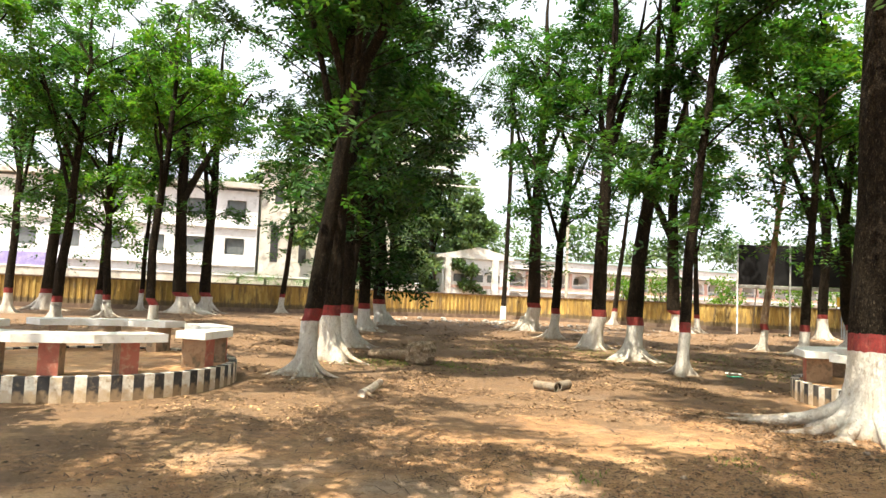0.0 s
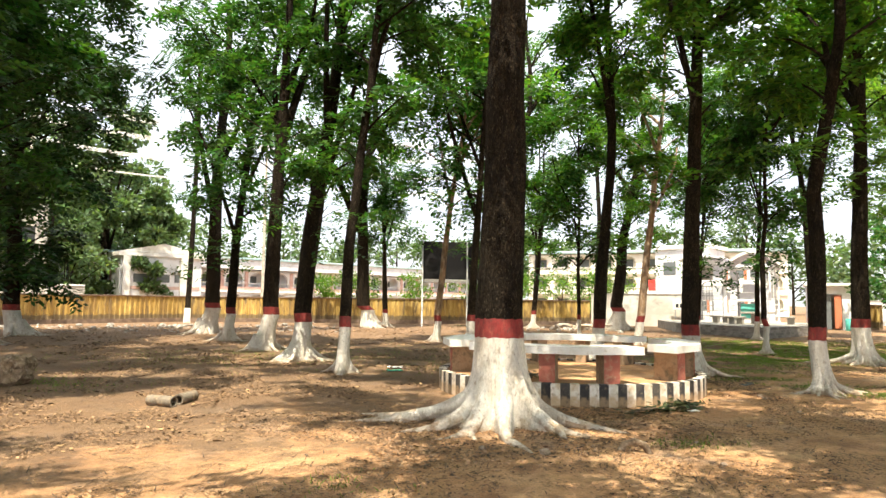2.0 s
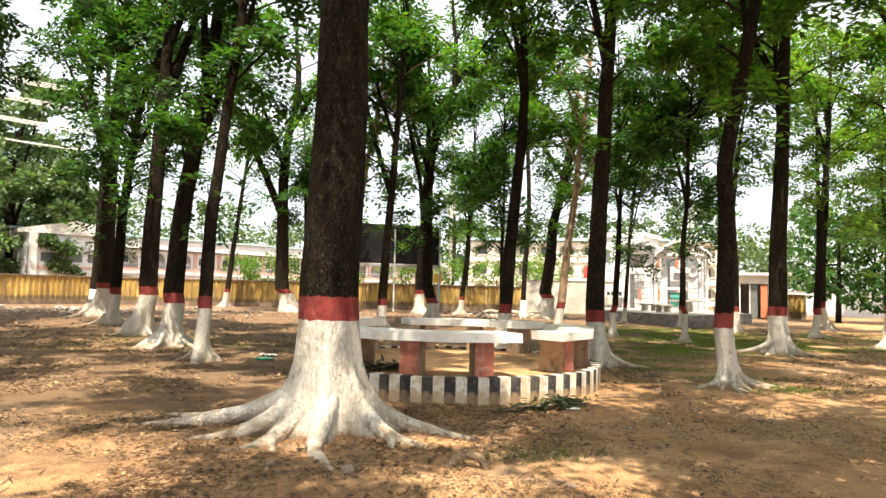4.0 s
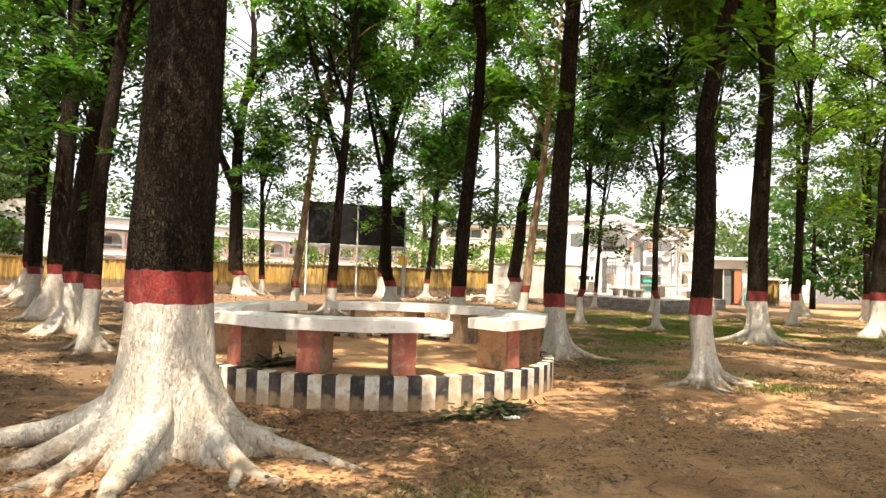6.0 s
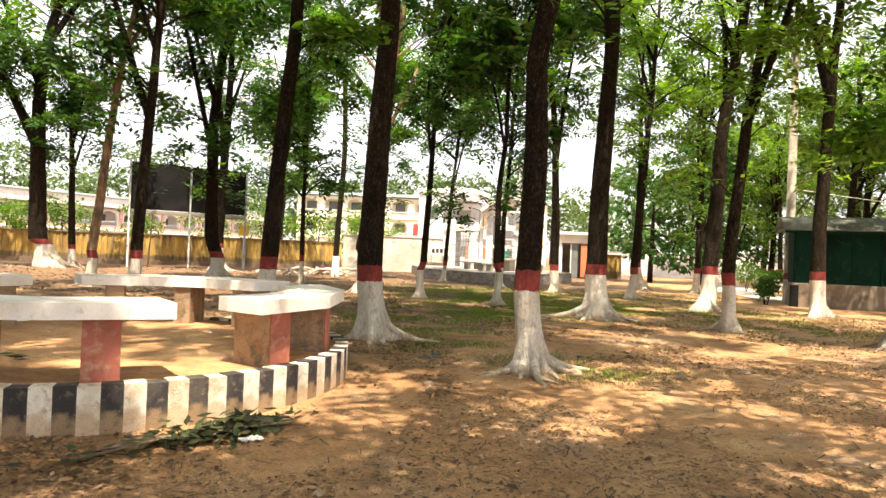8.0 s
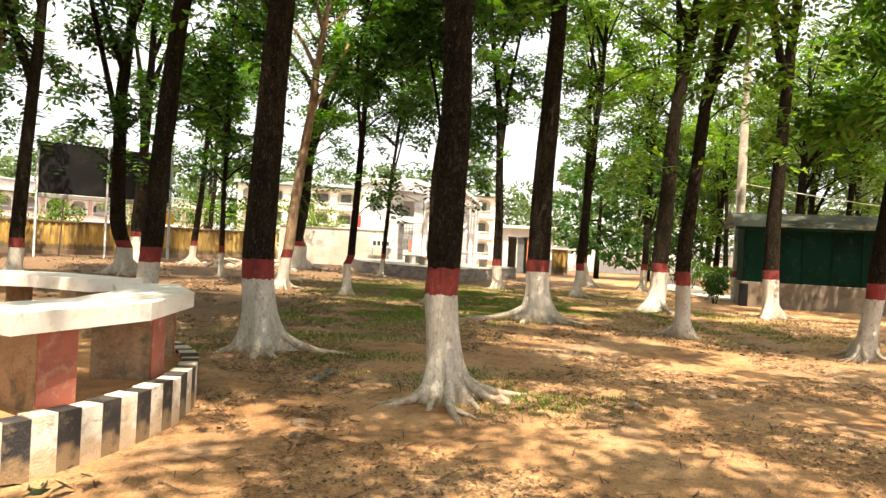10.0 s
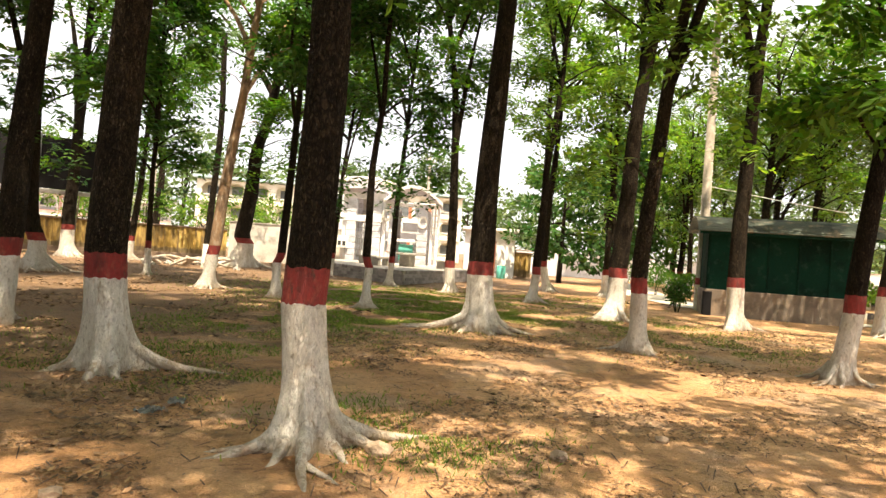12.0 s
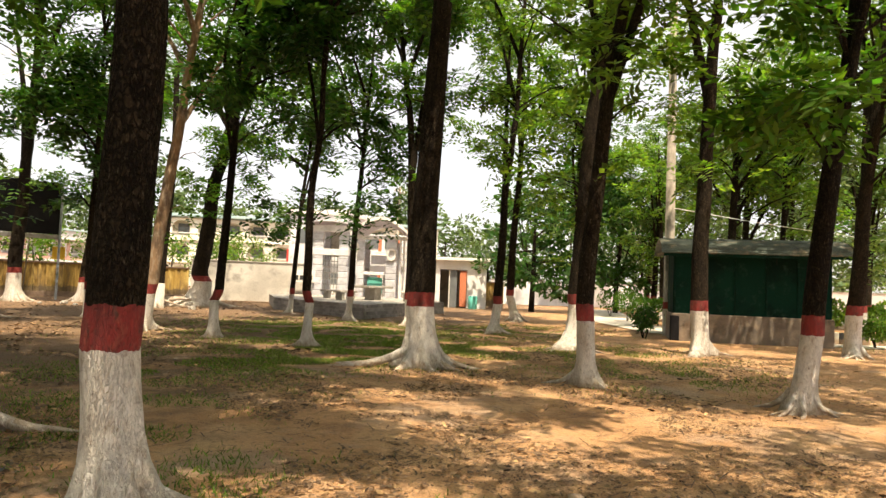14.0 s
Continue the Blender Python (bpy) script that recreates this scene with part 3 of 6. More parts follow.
# x, y, trunk radius, limewash height, lean x, lean y, height, crown start, spread, leaves
THICK = "stout tree with dark bark, flared limewashed foot and red ring"
THIN = "slender young tree with limewashed foot in the grove"
GROVE = [
    (4.60, 7.46, 0.338, 1.22, 0.003, -0.03, 14, 6.6, 4.8, 1500),
    (12.07, 8.68, 0.16, 1.02, 0.012, -0.01, 13, 4.8, 3.3, 1300),
    (11.76, 11.94, 0.205, 0.96, 0.01, -0.006, 14, 5.2, 3.0, 1200),
    (19.07, 13.30, 0.25, 1.09, 0.016, -0.023, 14, 4.6, 3.0, 1200),
    (19.5, 10.14, 0.135, 1.0, 0.059, -0.065, 12, 4.4, 2.5, 900),
    (20.06, 7.29, 0.137, 1.01, 0.049, -0.056, 11, 3.4, 2.6, 900),
    (26.85, 11.41, 0.205, 1.10, 0.027, -0.034, 14, 5.2, 2.8, 1000),
    (30.9, 9.0, 0.20, 1.10, 0.053, -0.08, 12, 3.4, 2.8, 950),
    (25.0, 13.9, 0.24, 1.12, 0.053, -0.06, 14, 4.8, 3.0, 1000),
    (27.3, 18.4, 0.145, 0.95, 0.027, -0.034, 12, 5.0, 2.4, 800),
    (34.02, 22.65, 0.18, 1.15, 0.029, -0.036, 13, 4.6, 2.6, 800),
    (34.93, 20.28, 0.15, 0.97, 0.011, -0.018, 11, 4.0, 2.4, 700),
    (27.0, 22.0, 0.185, 0.93, -0.02, 0.016, 13, 5.0, 2.4, 800),
    (26.24, 24.67, 0.12, 0.92, 0.031, -0.038, 10, 3.6, 2.0, 800),
    (19.1, 17.05, 0.095, 0.98, 0.038, -0.045, 10, 3.8, 2.0, 800),
    (18.30, 19.73, 0.11, 0.90, -0.02, 0.02, 10, 3.6, 2.2, 900),
    (26.89, 29.62, 0.11, 0.85, 0.041, -0.048, 9, 3.6, 2.0, 700),
    (17.72, 22.48, 0.17, 0.96, 0.07, -0.077, 12, 4.2, 2.6, 900),
    (25.66, 35.71, 0.40, 1.24, 0.122, -0.128, 12, 4.0, 3.0, 900),
    (11.5, 15.85, 0.18, 1.0, 0.037, -0.063, 13, 4.4, 2.6, 1000),
    (17.94, 27.53, 0.096, 0.90, 0.0, -0.005, 9, 3.4, 2.2, 900),
    (25.58, 47.19, 0.16, 1.10, 0.022, -0.03, 13, 4.6, 2.4, 700),
    (14.96, 28.86, 0.26, 0.95, -0.011, -0.039, 13, 3.4, 3.0, 1300),
    (18.88, 40.30, 0.30, 1.31, 0.012, -0.05, 14, 5.0, 3.0, 800),
    (21.45, 39.40, 0.17, 0.95, 0.056, -0.072, 10, 3.8, 2.4, 800),
    (10.96, 24.60, 0.18, 0.93, 0.038, -0.063, 12, 4.2, 2.6, 900),
    (10.0, 26.2, 0.15, 0.90, 0.092, -0.089, 10, 5.2, 2.0, 600),
    (10.55, 41.77, 0.42, 1.16, -0.018, -0.036, 15, 5.4, 3.6, 1000),
    (11.89, 42.24, 0.18, 0.95, -0.045, -0.023, 10, 3.6, 2.6, 900),
    (3.68, 14.6, 0.14, 1.1, 0.069, -0.05, 12, 5.0, 2.2, 800),
    (3.2, 18.6, 0.25, 1.12, 0.082, -0.06, 14, 5.0, 2.8, 900),
    (2.4, 22.3, 0.27, 1.22, 0.03, -0.05, 14, 5.6, 2.8, 900),
    (1.37, 27.98, 0.20, 1.15, 0.161, -0.08, 12, 4.4, 2.6, 900),
    (0.5, 34.5, 0.37, 1.3, 0.032, -0.06, 15, 5.6, 3.0, 900),
    (7.72, 50.3, 0.20, 1.06, 0.099, -0.08, 13, 7.0, 2.4, 500),
    (-4.95, 10.76, 0.185, 1.14, 0.11, -0.06, 13, 4.2, 2.6, 1100),
    (-5.21, 13.83, 0.26, 1.14, 0.045, -0.05, 14, 3.4, 3.0, 1500),
    (-5.76, 17.87, 0.26, 1.09, -0.013, -0.05, 14, 2.6, 3.6, 3200),
    (-7.44, 25.50, 0.19, 0.97, 0.101, -0.07, 12, 2.6, 2.5, 1300),
    (-7.32, 27.48, 0.27, 1.00, -0.009, -0.05, 13, 1.8, 2.8, 1900),
    (-7.6, 33.6, 0.34, 1.15, -0.008, -0.05, 13, 1.6, 2.9, 3600),
    (-17.05, 44.0, 0.20, 1.14, 0.111, -0.04, 12, 5.0, 2.6, 700),
    (-14.16, 21.23, 0.17, 0.96, 0.058, -0.03, 11, 3.6, 2.6, 900),
    (-20.4, 36.0, 0.40, 1.04, -0.009, -0.04, 15, 5.0, 3.4, 900),
    (-20.0, 38.3, 0.34, 1.05, 0.063, -0.04, 14, 5.0, 3.0, 900),
    (-20.53, 28.44, 0.19, 0.86, -0.027, -0.04, 11, 3.6, 2.8, 1000),
    (-19.14, 22.65, 0.20, 0.84, 0.093, -0.04, 12, 3.6, 2.8, 1000),
    (-24.0, 37.5, 0.15, 1.1, 0.058, -0.04, 12, 4.2, 2.4, 800),
    (-25.6, 35.5, 0.22, 0.97, 0.092, -0.04, 12, 4.0, 2.6, 800),
    (-27.2, 33.0, 0.32, 0.95, 0.09, -0.04, 13, 4.0, 3.2, 900),
    (-25.5, 28.0, 0.2, 1.0, 0.05, -0.04, 12, 3.6, 2.8, 900),
    (-19.5, 15.5, 0.2, 1.0, 0.05, -0.04, 13, 4.0, 3.2, 1000),
]
FOOT_OFF = {0: (-0.04, -0.04), 1: (-0.06, 0.05), 2: (-0.07, 0.06), 3: (-0.06, 0.05), 4: (-0.03, 0.02), 5: (0.11, -0.12), 6: (-0.04, 0.03), 7: (-0.03, -0.03), 8: (0.07, -0.08), 9: (0.08, -0.08), 10: (-0.21, 0.2),
            12: (-0.05, 0.04), 31: (0.27, -0.15), 33: (0.36, -0.18), 35: (0.06, -0.1), 36: (-0.1, -0.07), 37: (-0.14, -0.06), 38: (-0.14, -0.05), 40: (-0.18, -0.06)}
ROOT_DIRS = {0: [(157, 2.5), (188, 1.6), (216, 1.4), (250, 1.9), (298, 1.5), (328, 1.7), (20, 1.0), (90, 0.9)], 1: [(176, 0.75), (205, 0.5), (236, 0.95), (275, 0.45), (318, 0.7), (338, 1.15), (70, 0.5)],
             2: [(165, 0.6), (232, 0.6), (262, 0.5), (335, 1.1), (60, 0.5)], 3: [(150, 2.0), (190, 0.9), (235, 0.7), (280, 0.8), (320, 1.0), (30, 0.8)]}
FORK = {4: 4.4, 9: 4.2, 25: 5.2, 27: 6.0, 43: 6.8, 44: 5.4, 23: 6.0, 31: 7.0, 12: 5.4, 6: 6.4}
# how trunks bend above the red ring: heading of the bend, then height and sideways shift
BENDS = {
    0: (-20, [(1.6, -0.02), (2.6, 0.01), (3.7, 0.02), (4.8, 0.02), (5.6, 0.05)]),
    1: (-48, [(1.4, 0.02), (2.8, 0.05), (4.0, -0.01), (5.1, 0.14), (5.9, 0.29), (7.3, 0.5)]),
    2: (-39, [(1.3, -0.02), (3.4, 0.04), (6.1, 0.14), (8.6, 0.23)]),
    3: (-44, [(1.3, -0.0), (2.6, -0.01), (4.1, -0.01), (6.6, 0.03)]),
    4: (-62, [(1.2, -0.04), (2.2, -0.08), (3.4, -0.05), (4.7, -0.04), (6.2, 0.06)]),
    5: (-75, [(1.3, -0.01), (2.1, -0.0), (2.8, 0.04), (3.9, 0.09), (5.3, 0.21)]),
    6: (-69, [(1.2, -0.01), (2.6, -0.04), (4.2, -0.06), (5.7, -0.07), (8.6, -0.01)]),
    8: (-60, [(1.2, -0.05), (2.5, -0.06), (4.1, -0.11), (5.7, -0.17), (8.7, 0.05)]),
    9: (-54, [(1.2, -0.03), (2.6, 0.03), (4.6, -0.04), (6.0, 0.06), (7.2, 0.14)]),
    12: (-44, [(1.1, 0.01), (3.0, 0.05), (6.1, -0.0), (8.2, -0.13), (10.7, -0.48)]),
    14: (-35, [(1.2, -0.1), (2.4, -0.16), (3.6, -0.23), (5.0, -0.15), (6.6, -0.25)]),
    15: (-27, [(1.1, 0.11), (2.7, 0.22), (4.1, 0.35), (5.6, 0.42)]),
    17: (-22, [(1.2, 0.03), (2.5, 0.0), (4.5, 0.05), (6.2, 0.07), (8.8, 0.12)]),
    18: (-26, [(1.6, -0.28), (4.0, -0.34), (6.0, -0.56), (8.0, -0.42)]),
    19: (-31, [(1.2, 0.01), (3.8, 0.02), (5.4, 0.07), (7.1, 0.06), (10.4, -0.29)]),
    22: (-20, [(1.6, -0.25), (4.0, -0.33), (6.4, -0.34), (8.9, -0.13), (11.4, 0.75)]),
    25: (-15, [(1.1, -0.03), (3.1, -0.02), (5.2, -0.01), (6.2, 0.0)]),
    26: (-12, [(1.1, -0.09), (2.9, -0.09), (5.1, -0.11), (7.0, -0.08), (9.0, 0.03)]),
    27: (-8, [(1.4, -0.3), (4.6, -0.35), (7.8, -0.41), (11.0, -0.18), (13.3, 0.37)]),
    29: (-8, [(1.2, -0.02), (3.0, -0.1), (4.9, -0.06), (6.5, 0.02), (8.4, 0.02)]),
    30: (-5, [(1.4, -0.06), (3.3, -0.11), (5.2, -0.04), (7.2, 0.1), (10.1, 0.08)]),
    31: (-3, [(1.6, -0.06), (4.9, -0.08), (7.7, -0.05), (9.1, -0.06)]),
    32: (0, [(1.3, -0.06), (4.5, -0.43), (8.0, -0.64), (9.6, -0.55), (11.6, -0.29)]),
    33: (1, [(1.5, -0.08), (4.5, -0.18), (7.8, -0.27), (10.7, -0.22), (16.2, -0.18)]),
    35: (16, [(1.3, 0.05), (2.9, 0.06), (4.0, 0.14), (5.2, 0.17), (6.5, 0.33), (7.7, 0.78)]),
    43: (27, [(1.2, -0.22), (7.1, -0.29), (10.6, -0.23), (13.1, -0.2)]),
    44: (25, [(1.2, -0.18), (4.9, -0.28), (8.3, -0.28), (11.6, -0.45)]),
    42: (29, [(1.2, -0.15), (3.1, -0.28), (5.1, -0.18), (6.9, -0.1)]),
}
PALE_BARK_AT = {17, 26}
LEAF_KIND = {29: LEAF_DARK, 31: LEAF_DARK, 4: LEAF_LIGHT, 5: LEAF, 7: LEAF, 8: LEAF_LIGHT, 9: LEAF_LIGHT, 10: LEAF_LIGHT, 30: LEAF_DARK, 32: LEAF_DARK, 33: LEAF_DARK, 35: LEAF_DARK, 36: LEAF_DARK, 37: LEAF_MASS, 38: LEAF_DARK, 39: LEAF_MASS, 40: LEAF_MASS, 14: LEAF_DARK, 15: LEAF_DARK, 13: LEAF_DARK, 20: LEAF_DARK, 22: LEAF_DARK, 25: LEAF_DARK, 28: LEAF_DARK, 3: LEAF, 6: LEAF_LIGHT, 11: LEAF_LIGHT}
for i, (x, y, r, white, lx, ly, h, cf, sp, nl) in enumerate(GROVE):
    far = y > 24 or x > 29
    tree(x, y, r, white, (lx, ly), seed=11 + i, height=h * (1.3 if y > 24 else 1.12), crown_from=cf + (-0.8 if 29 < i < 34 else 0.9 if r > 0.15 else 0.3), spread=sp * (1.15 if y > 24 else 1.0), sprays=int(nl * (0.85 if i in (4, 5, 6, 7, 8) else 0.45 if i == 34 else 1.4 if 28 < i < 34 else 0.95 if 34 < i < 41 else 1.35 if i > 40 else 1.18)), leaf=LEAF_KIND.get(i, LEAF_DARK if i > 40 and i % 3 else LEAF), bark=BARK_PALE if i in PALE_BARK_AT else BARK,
         roots=7 if i == 0 else (6 if r > 0.13 else 4), reach=1.9 if i == 0 else (1.5 if i in (1, 2, 3) else 1.15), size=1.75 if i in (38, 39, 40) else (1.45 if far else 1.1), leaflets=6 if far else 8,
         label=THICK if r > 0.19 else THIN, clumps=(26 if r > 0.19 else 20) * (3 if nl > 1600 else 1), fork=FORK.get(i, 0.0), flare=1.5 if i == 0 else 1.25 if i < 3 else (1.35 if r > 0.19 else 1.1), foot_off=FOOT_OFF.get(i, (lx, ly)), root_dirs=ROOT_DIRS.get(i, ()), roof=18 if i == 0 else (14 if i == 1 else 10 if i < 3 else 5 if i < 5 else 2), bend=BENDS.get(i))
# unseen trees added behind the walker to shade the ground, continuing the grove
for i, (x, y) in enumerate([(-4.5, -5.0), (1.0, -6.0), (4.0, -2.6), (8.6, -1.4), (12.4, 0.4), (-9.5, 0.0), (18.5, 1.5), (-13.0, 5.5), (23.5, 3.5)]):
    tree(x, y, 0.22, 1.05, (0, 0), seed=301 + i, height=13, crown_from=6.5, spread=5.0 if x < 6 else 4.7 if x < 9 else 3.4, sprays=900 if x < 6 else 650 if x < 9 else 360, roots=4, size=1.5, leaflets=6, label=THICK, clumps=26, roof=(13 if x < 6 else 15) if 2 < x < 9 else (18 if -5 < x < 2 else 12 if x < 6 else 2))


# ---- round seats ----
def arc_block(r0, r1, z0, z1, a0, a1, steps=1, bevel=0.0):
    bm = bmesh.new()
    rings = []
    for k in range(steps + 1):
        a = radians(a0 + (a1 - a0) * k / steps)
        c, s = math.cos(a), math.sin(a)
        rings.append([bm.verts.new((r * c, r * s, z)) for r, z in ((r0, z0), (r1, z0), (r1, z1), (r0, z1))])
    for p, q in zip(rings, rings[1:]):
        for k in range(4):
            bm.faces.new((p[k], p[(k + 1) % 4], q[(k + 1) % 4], q[k]))
    bm.faces.new(rings[0])
    bm.faces.new(rings[-1])
    if bevel:
        es = [e for e in bm.edges if len(e.link_faces) == 2 and e.calc_face_angle(0) > 0.9]
        bmesh.ops.bevel(bm, geom=es, offset=bevel, segments=2, affect="EDGES")
    return bm


def round_seat(x, y, turn):
    R = 2.63
    kerb = empty("seat_kerb", x, y, 0, turn, "round masonry kerb painted in black and white blocks", "kerb", "round seats")
    blocks = 104
    made = None
    for k in range(blocks):
        if made is None:
            made = [part("kerb_block", arc_block(R - 0.15, R, -0.05, 0.37, -180 / blocks, 180 / blocks, 1, 0.008), m, kerb) for m in (KERB_WHITE, KERB_BLACK)]
        ob = made[k % 2] if k < 2 else child(new("kerb_block", made[k % 2].data), kerb)
        ob.matrix_basis = pose(0, 0, 0.006 * math.sin(k * 2.1), 0, 0, 360 * k / blocks)
    fill = bmesh.new()
    bmesh.ops.create_circle(fill, cap_ends=True, segments=48, radius=R - 0.12, matrix=Matrix.Translation((0, 0, 0.335)))
    bmesh.ops.subdivide_edges(fill, edges=fill.edges, cuts=1)
    soil = part("soil_fill", fill, SOIL, None)
    soil.matrix_world = pose(x, y, 0)
    tagged(soil, "level sandy earth filling inside the round kerb", "earth", kind="structure")
    for b in range(4):
        a0 = turn + 16.5 + 90 * b
        bench = empty("bench", x, y, 0.335, a0, "curved white painted concrete bench on red and bare plaster piers", "bench", "round seats")
        part("seat", arc_block(1.95, 2.57, 0.515, 0.645, 0, 73, 3, 0.012), WHITE, bench)
        for k, a in enumerate((9, 35, 61)):
            pier = part("pier", arc_block(1.95, 2.41, -0.05, 0.515, a - 3.3, a + 3.3, 1, 0.01), LEG_TAN, bench)
            part("red_face", arc_block(2.414, 2.426, -0.05, 0.511, a - 3.25, a + 3.25, 1), LEG_RED, pier, "faded red painted pier face")


round_seat(7.63, 10.83, 0)
round_seat(-8.4, 8.6, 60)


# ---- boundary wall of yellow corrugated sheet ----
def corrugated_run(name, p, q, height, z0, mat, parent_label, category, pitch=0.36, depth=0.05, coping=True, panel=3.0, kind="structure"):
    p, q = Vector(p), Vector(q)
    length = (q - p).length
    top = empty(name, p.x, p.y, 0, math.degrees(math.atan2(q.y - p.y, q.x - p.x)), parent_label, category, kind=kind)
    n = max(1, round(length / panel))
    step = length / n
    verts, faces = [], []
    ribs = max(2, round(step / pitch))
    prof = [(0.0, 0), (0.55, 0), (0.62, 1), (0.93, 1)]
    xs = [((k + f) * step / ribs, d * depth) for k in range(ribs) for f, d in prof] + [(step, 0)]
    for x, d in xs:
        for yy in (-d, 0.06):
            verts += [(x, yy, z0), (x, yy, height)]
    m = len(xs)
    for k in range(m - 1):
        a, b = 4 * k, 4 * (k + 1)
        faces += [(a, b, b + 1, a + 1), (a + 3, b + 3, b + 2, a + 2), (a + 1, b + 1, b + 3, a + 3)]
    me = mesh_from("panel", verts, faces, mat)
    for k in range(n):
        ob = child(new("panel", me), top)
        ob.location = (k * step, 0, 0)
    if coping:
        part("coping", boxed((0, -0.10, height), (length, 0.13, height + 0.09), 0.01), COPING, top)
        part("plinth", boxed((0, -0.085, -0.05), (length, 0.11, z0 + 0.02), 0.01), COPING, top)
    return top


WALL_CORNER = (-1.0, 54.5)
corrugated_run("wall_west", (-48, 24.6), WALL_CORNER, 1.92, 0.28, YELLOW, "low yellow painted ribbed boundary wall with dark coping", "wall")
corrugated_run("wall_north", WALL_CORNER, (29.5, 45.1), 1.92, 0.28, YELLOW, "low yellow painted ribbed boundary wall with dark coping", "wall")
corrugated_run("wall_stub", (46.1, 35.7), (47.6, 34.2), 1.8, 0.1, YELLOW, "short run of yellow ribbed sheet fence", "fence")


# ---- poles, billboard and wires ----
def billboard():
    b = empty("billboard", 18.1, 43.2, 0, -5, "large blank black billboard on three grey steel posts by the wall", "billboard")
    part("panel", boxed((-3.25, -0.06, 3.35), (-0.02, 0.06, 6.05), 0.01), BOARD, b)
    part("panel", boxed((0.02, -0.06, 3.35), (3.25, 0.06, 6.05), 0.01), BOARD, b)
    part("lower_rail", boxed((-3.3, -0.08, 3.1), (3.3, 0.08, 3.33), 0.02), STEEL, b)
    for x in (-3.3, 0, 3.3):
        tube_part("post", [(x, -0.12, -0.05), (x, -0.12, 6.15)], [0.06, 0.06], STEEL, b, 8)
    for x in (-2, 2):
        tube_part("brace", [(x, 0.08, 3.4), (x, 1.3, 0.0)], [0.035, 0.035], STEEL, b, 6)


billboard()
sg = empty("warning_sign", 21.6, 43.6, 0, -10, "small yellow sign plate on a thin post", "sign")
tube_part("post", [(0, 0, 0), (0, 0, 2.7)], [0.035, 0.035], STEEL, sg, 6)
part("plate", boxed((-0.3, -0.06, 2.1), (0.3, -0.035, 2.75), 0.01), SIGN_YELLOW, sg)


def concrete_pole(x, y, h, r=0.16, arms=2, painted=False, label="tall pale concrete power pole with cross arms"):
    p = empty("power_pole", x, y, 0, 20, label, "pole", "power poles")
    z0 = 0.0
    if painted:
        tube_part("white_foot", [(0, 0, -0.05), (0, 0, 0.95)], [r + 0.012, r + 0.01], LIME, p, 14)
        tube_part("red_ring", [(0, 0, 0.95), (0, 0, 1.2)], [r + 0.01, r + 0.008], RED, p, 14)
    tube_part("shaft", [(0, 0, z0), (0, 0, h)], [r, r * 0.62], POLE_SHADED, p, 14)
    for k in range(arms):
        part("cross_arm", boxed((-0.9, -0.05, h - 0.5 - 0.7 * k), (0.9, 0.05, h - 0.4 - 0.7 * k), 0.01), STEEL, p)
        for x2 in (-0.8, -0.3, 0.3, 0.8):
            tube_part("insulator", [(x2, 0, h - 0.4 - 0.7 * k), (x2, 0, h - 0.3 - 0.7 * k), (x2, 0, h - 0.22 - 0.7 * k)], [0.04, 0.055, 0.02], WHITE, p, 8)


concrete_pole(5.5, 66, 19.3)
concrete_pole(-14, 62, 19.3)
concrete_pole(31, 62, 19.3)
concrete_pole(33.2, 15.2, 14.0, 0.19, 0, True, "pale round pole with white foot and red ring")
concrete_pole(47, 45, 9.5, 0.14, 1)


def cable(p, q, sag, group="overhead wires", r=0.032):
    pts = [Vector(p).lerp(Vector(q), f) - Vector((0, 0, sag * 4 * f * (1 - f))) for f in [i / 12 for i in range(13)]]
    # grey wires coloured white to stand in for the sunlight on them
    tagged(tube_part("overhead_wire", pts, [r] * 13, WHITE, None, 5), "thin sagging grey overhead wire between power poles", "wire", group)


for k in range(4):
    for z in (18.8, 17.2, 15.4, 13.6):
        if z < 14 and k > 1:
            continue
        cable((-60, 44 + 0.5 * k, z), (-14, 62 + 0.5 * k, z), 0.8)
        cable((-14, 62 + 0.5 * k, z), (5.5, 66 + 0.5 * k, z), 0.6)
        cable((5.5, 66 + 0.5 * k, z), (31, 62 + 0.5 * k, z), 0.7)
cable((33.2, 15.2, 4.6), (60, -2, 4.2), 0.7, r=0.014)


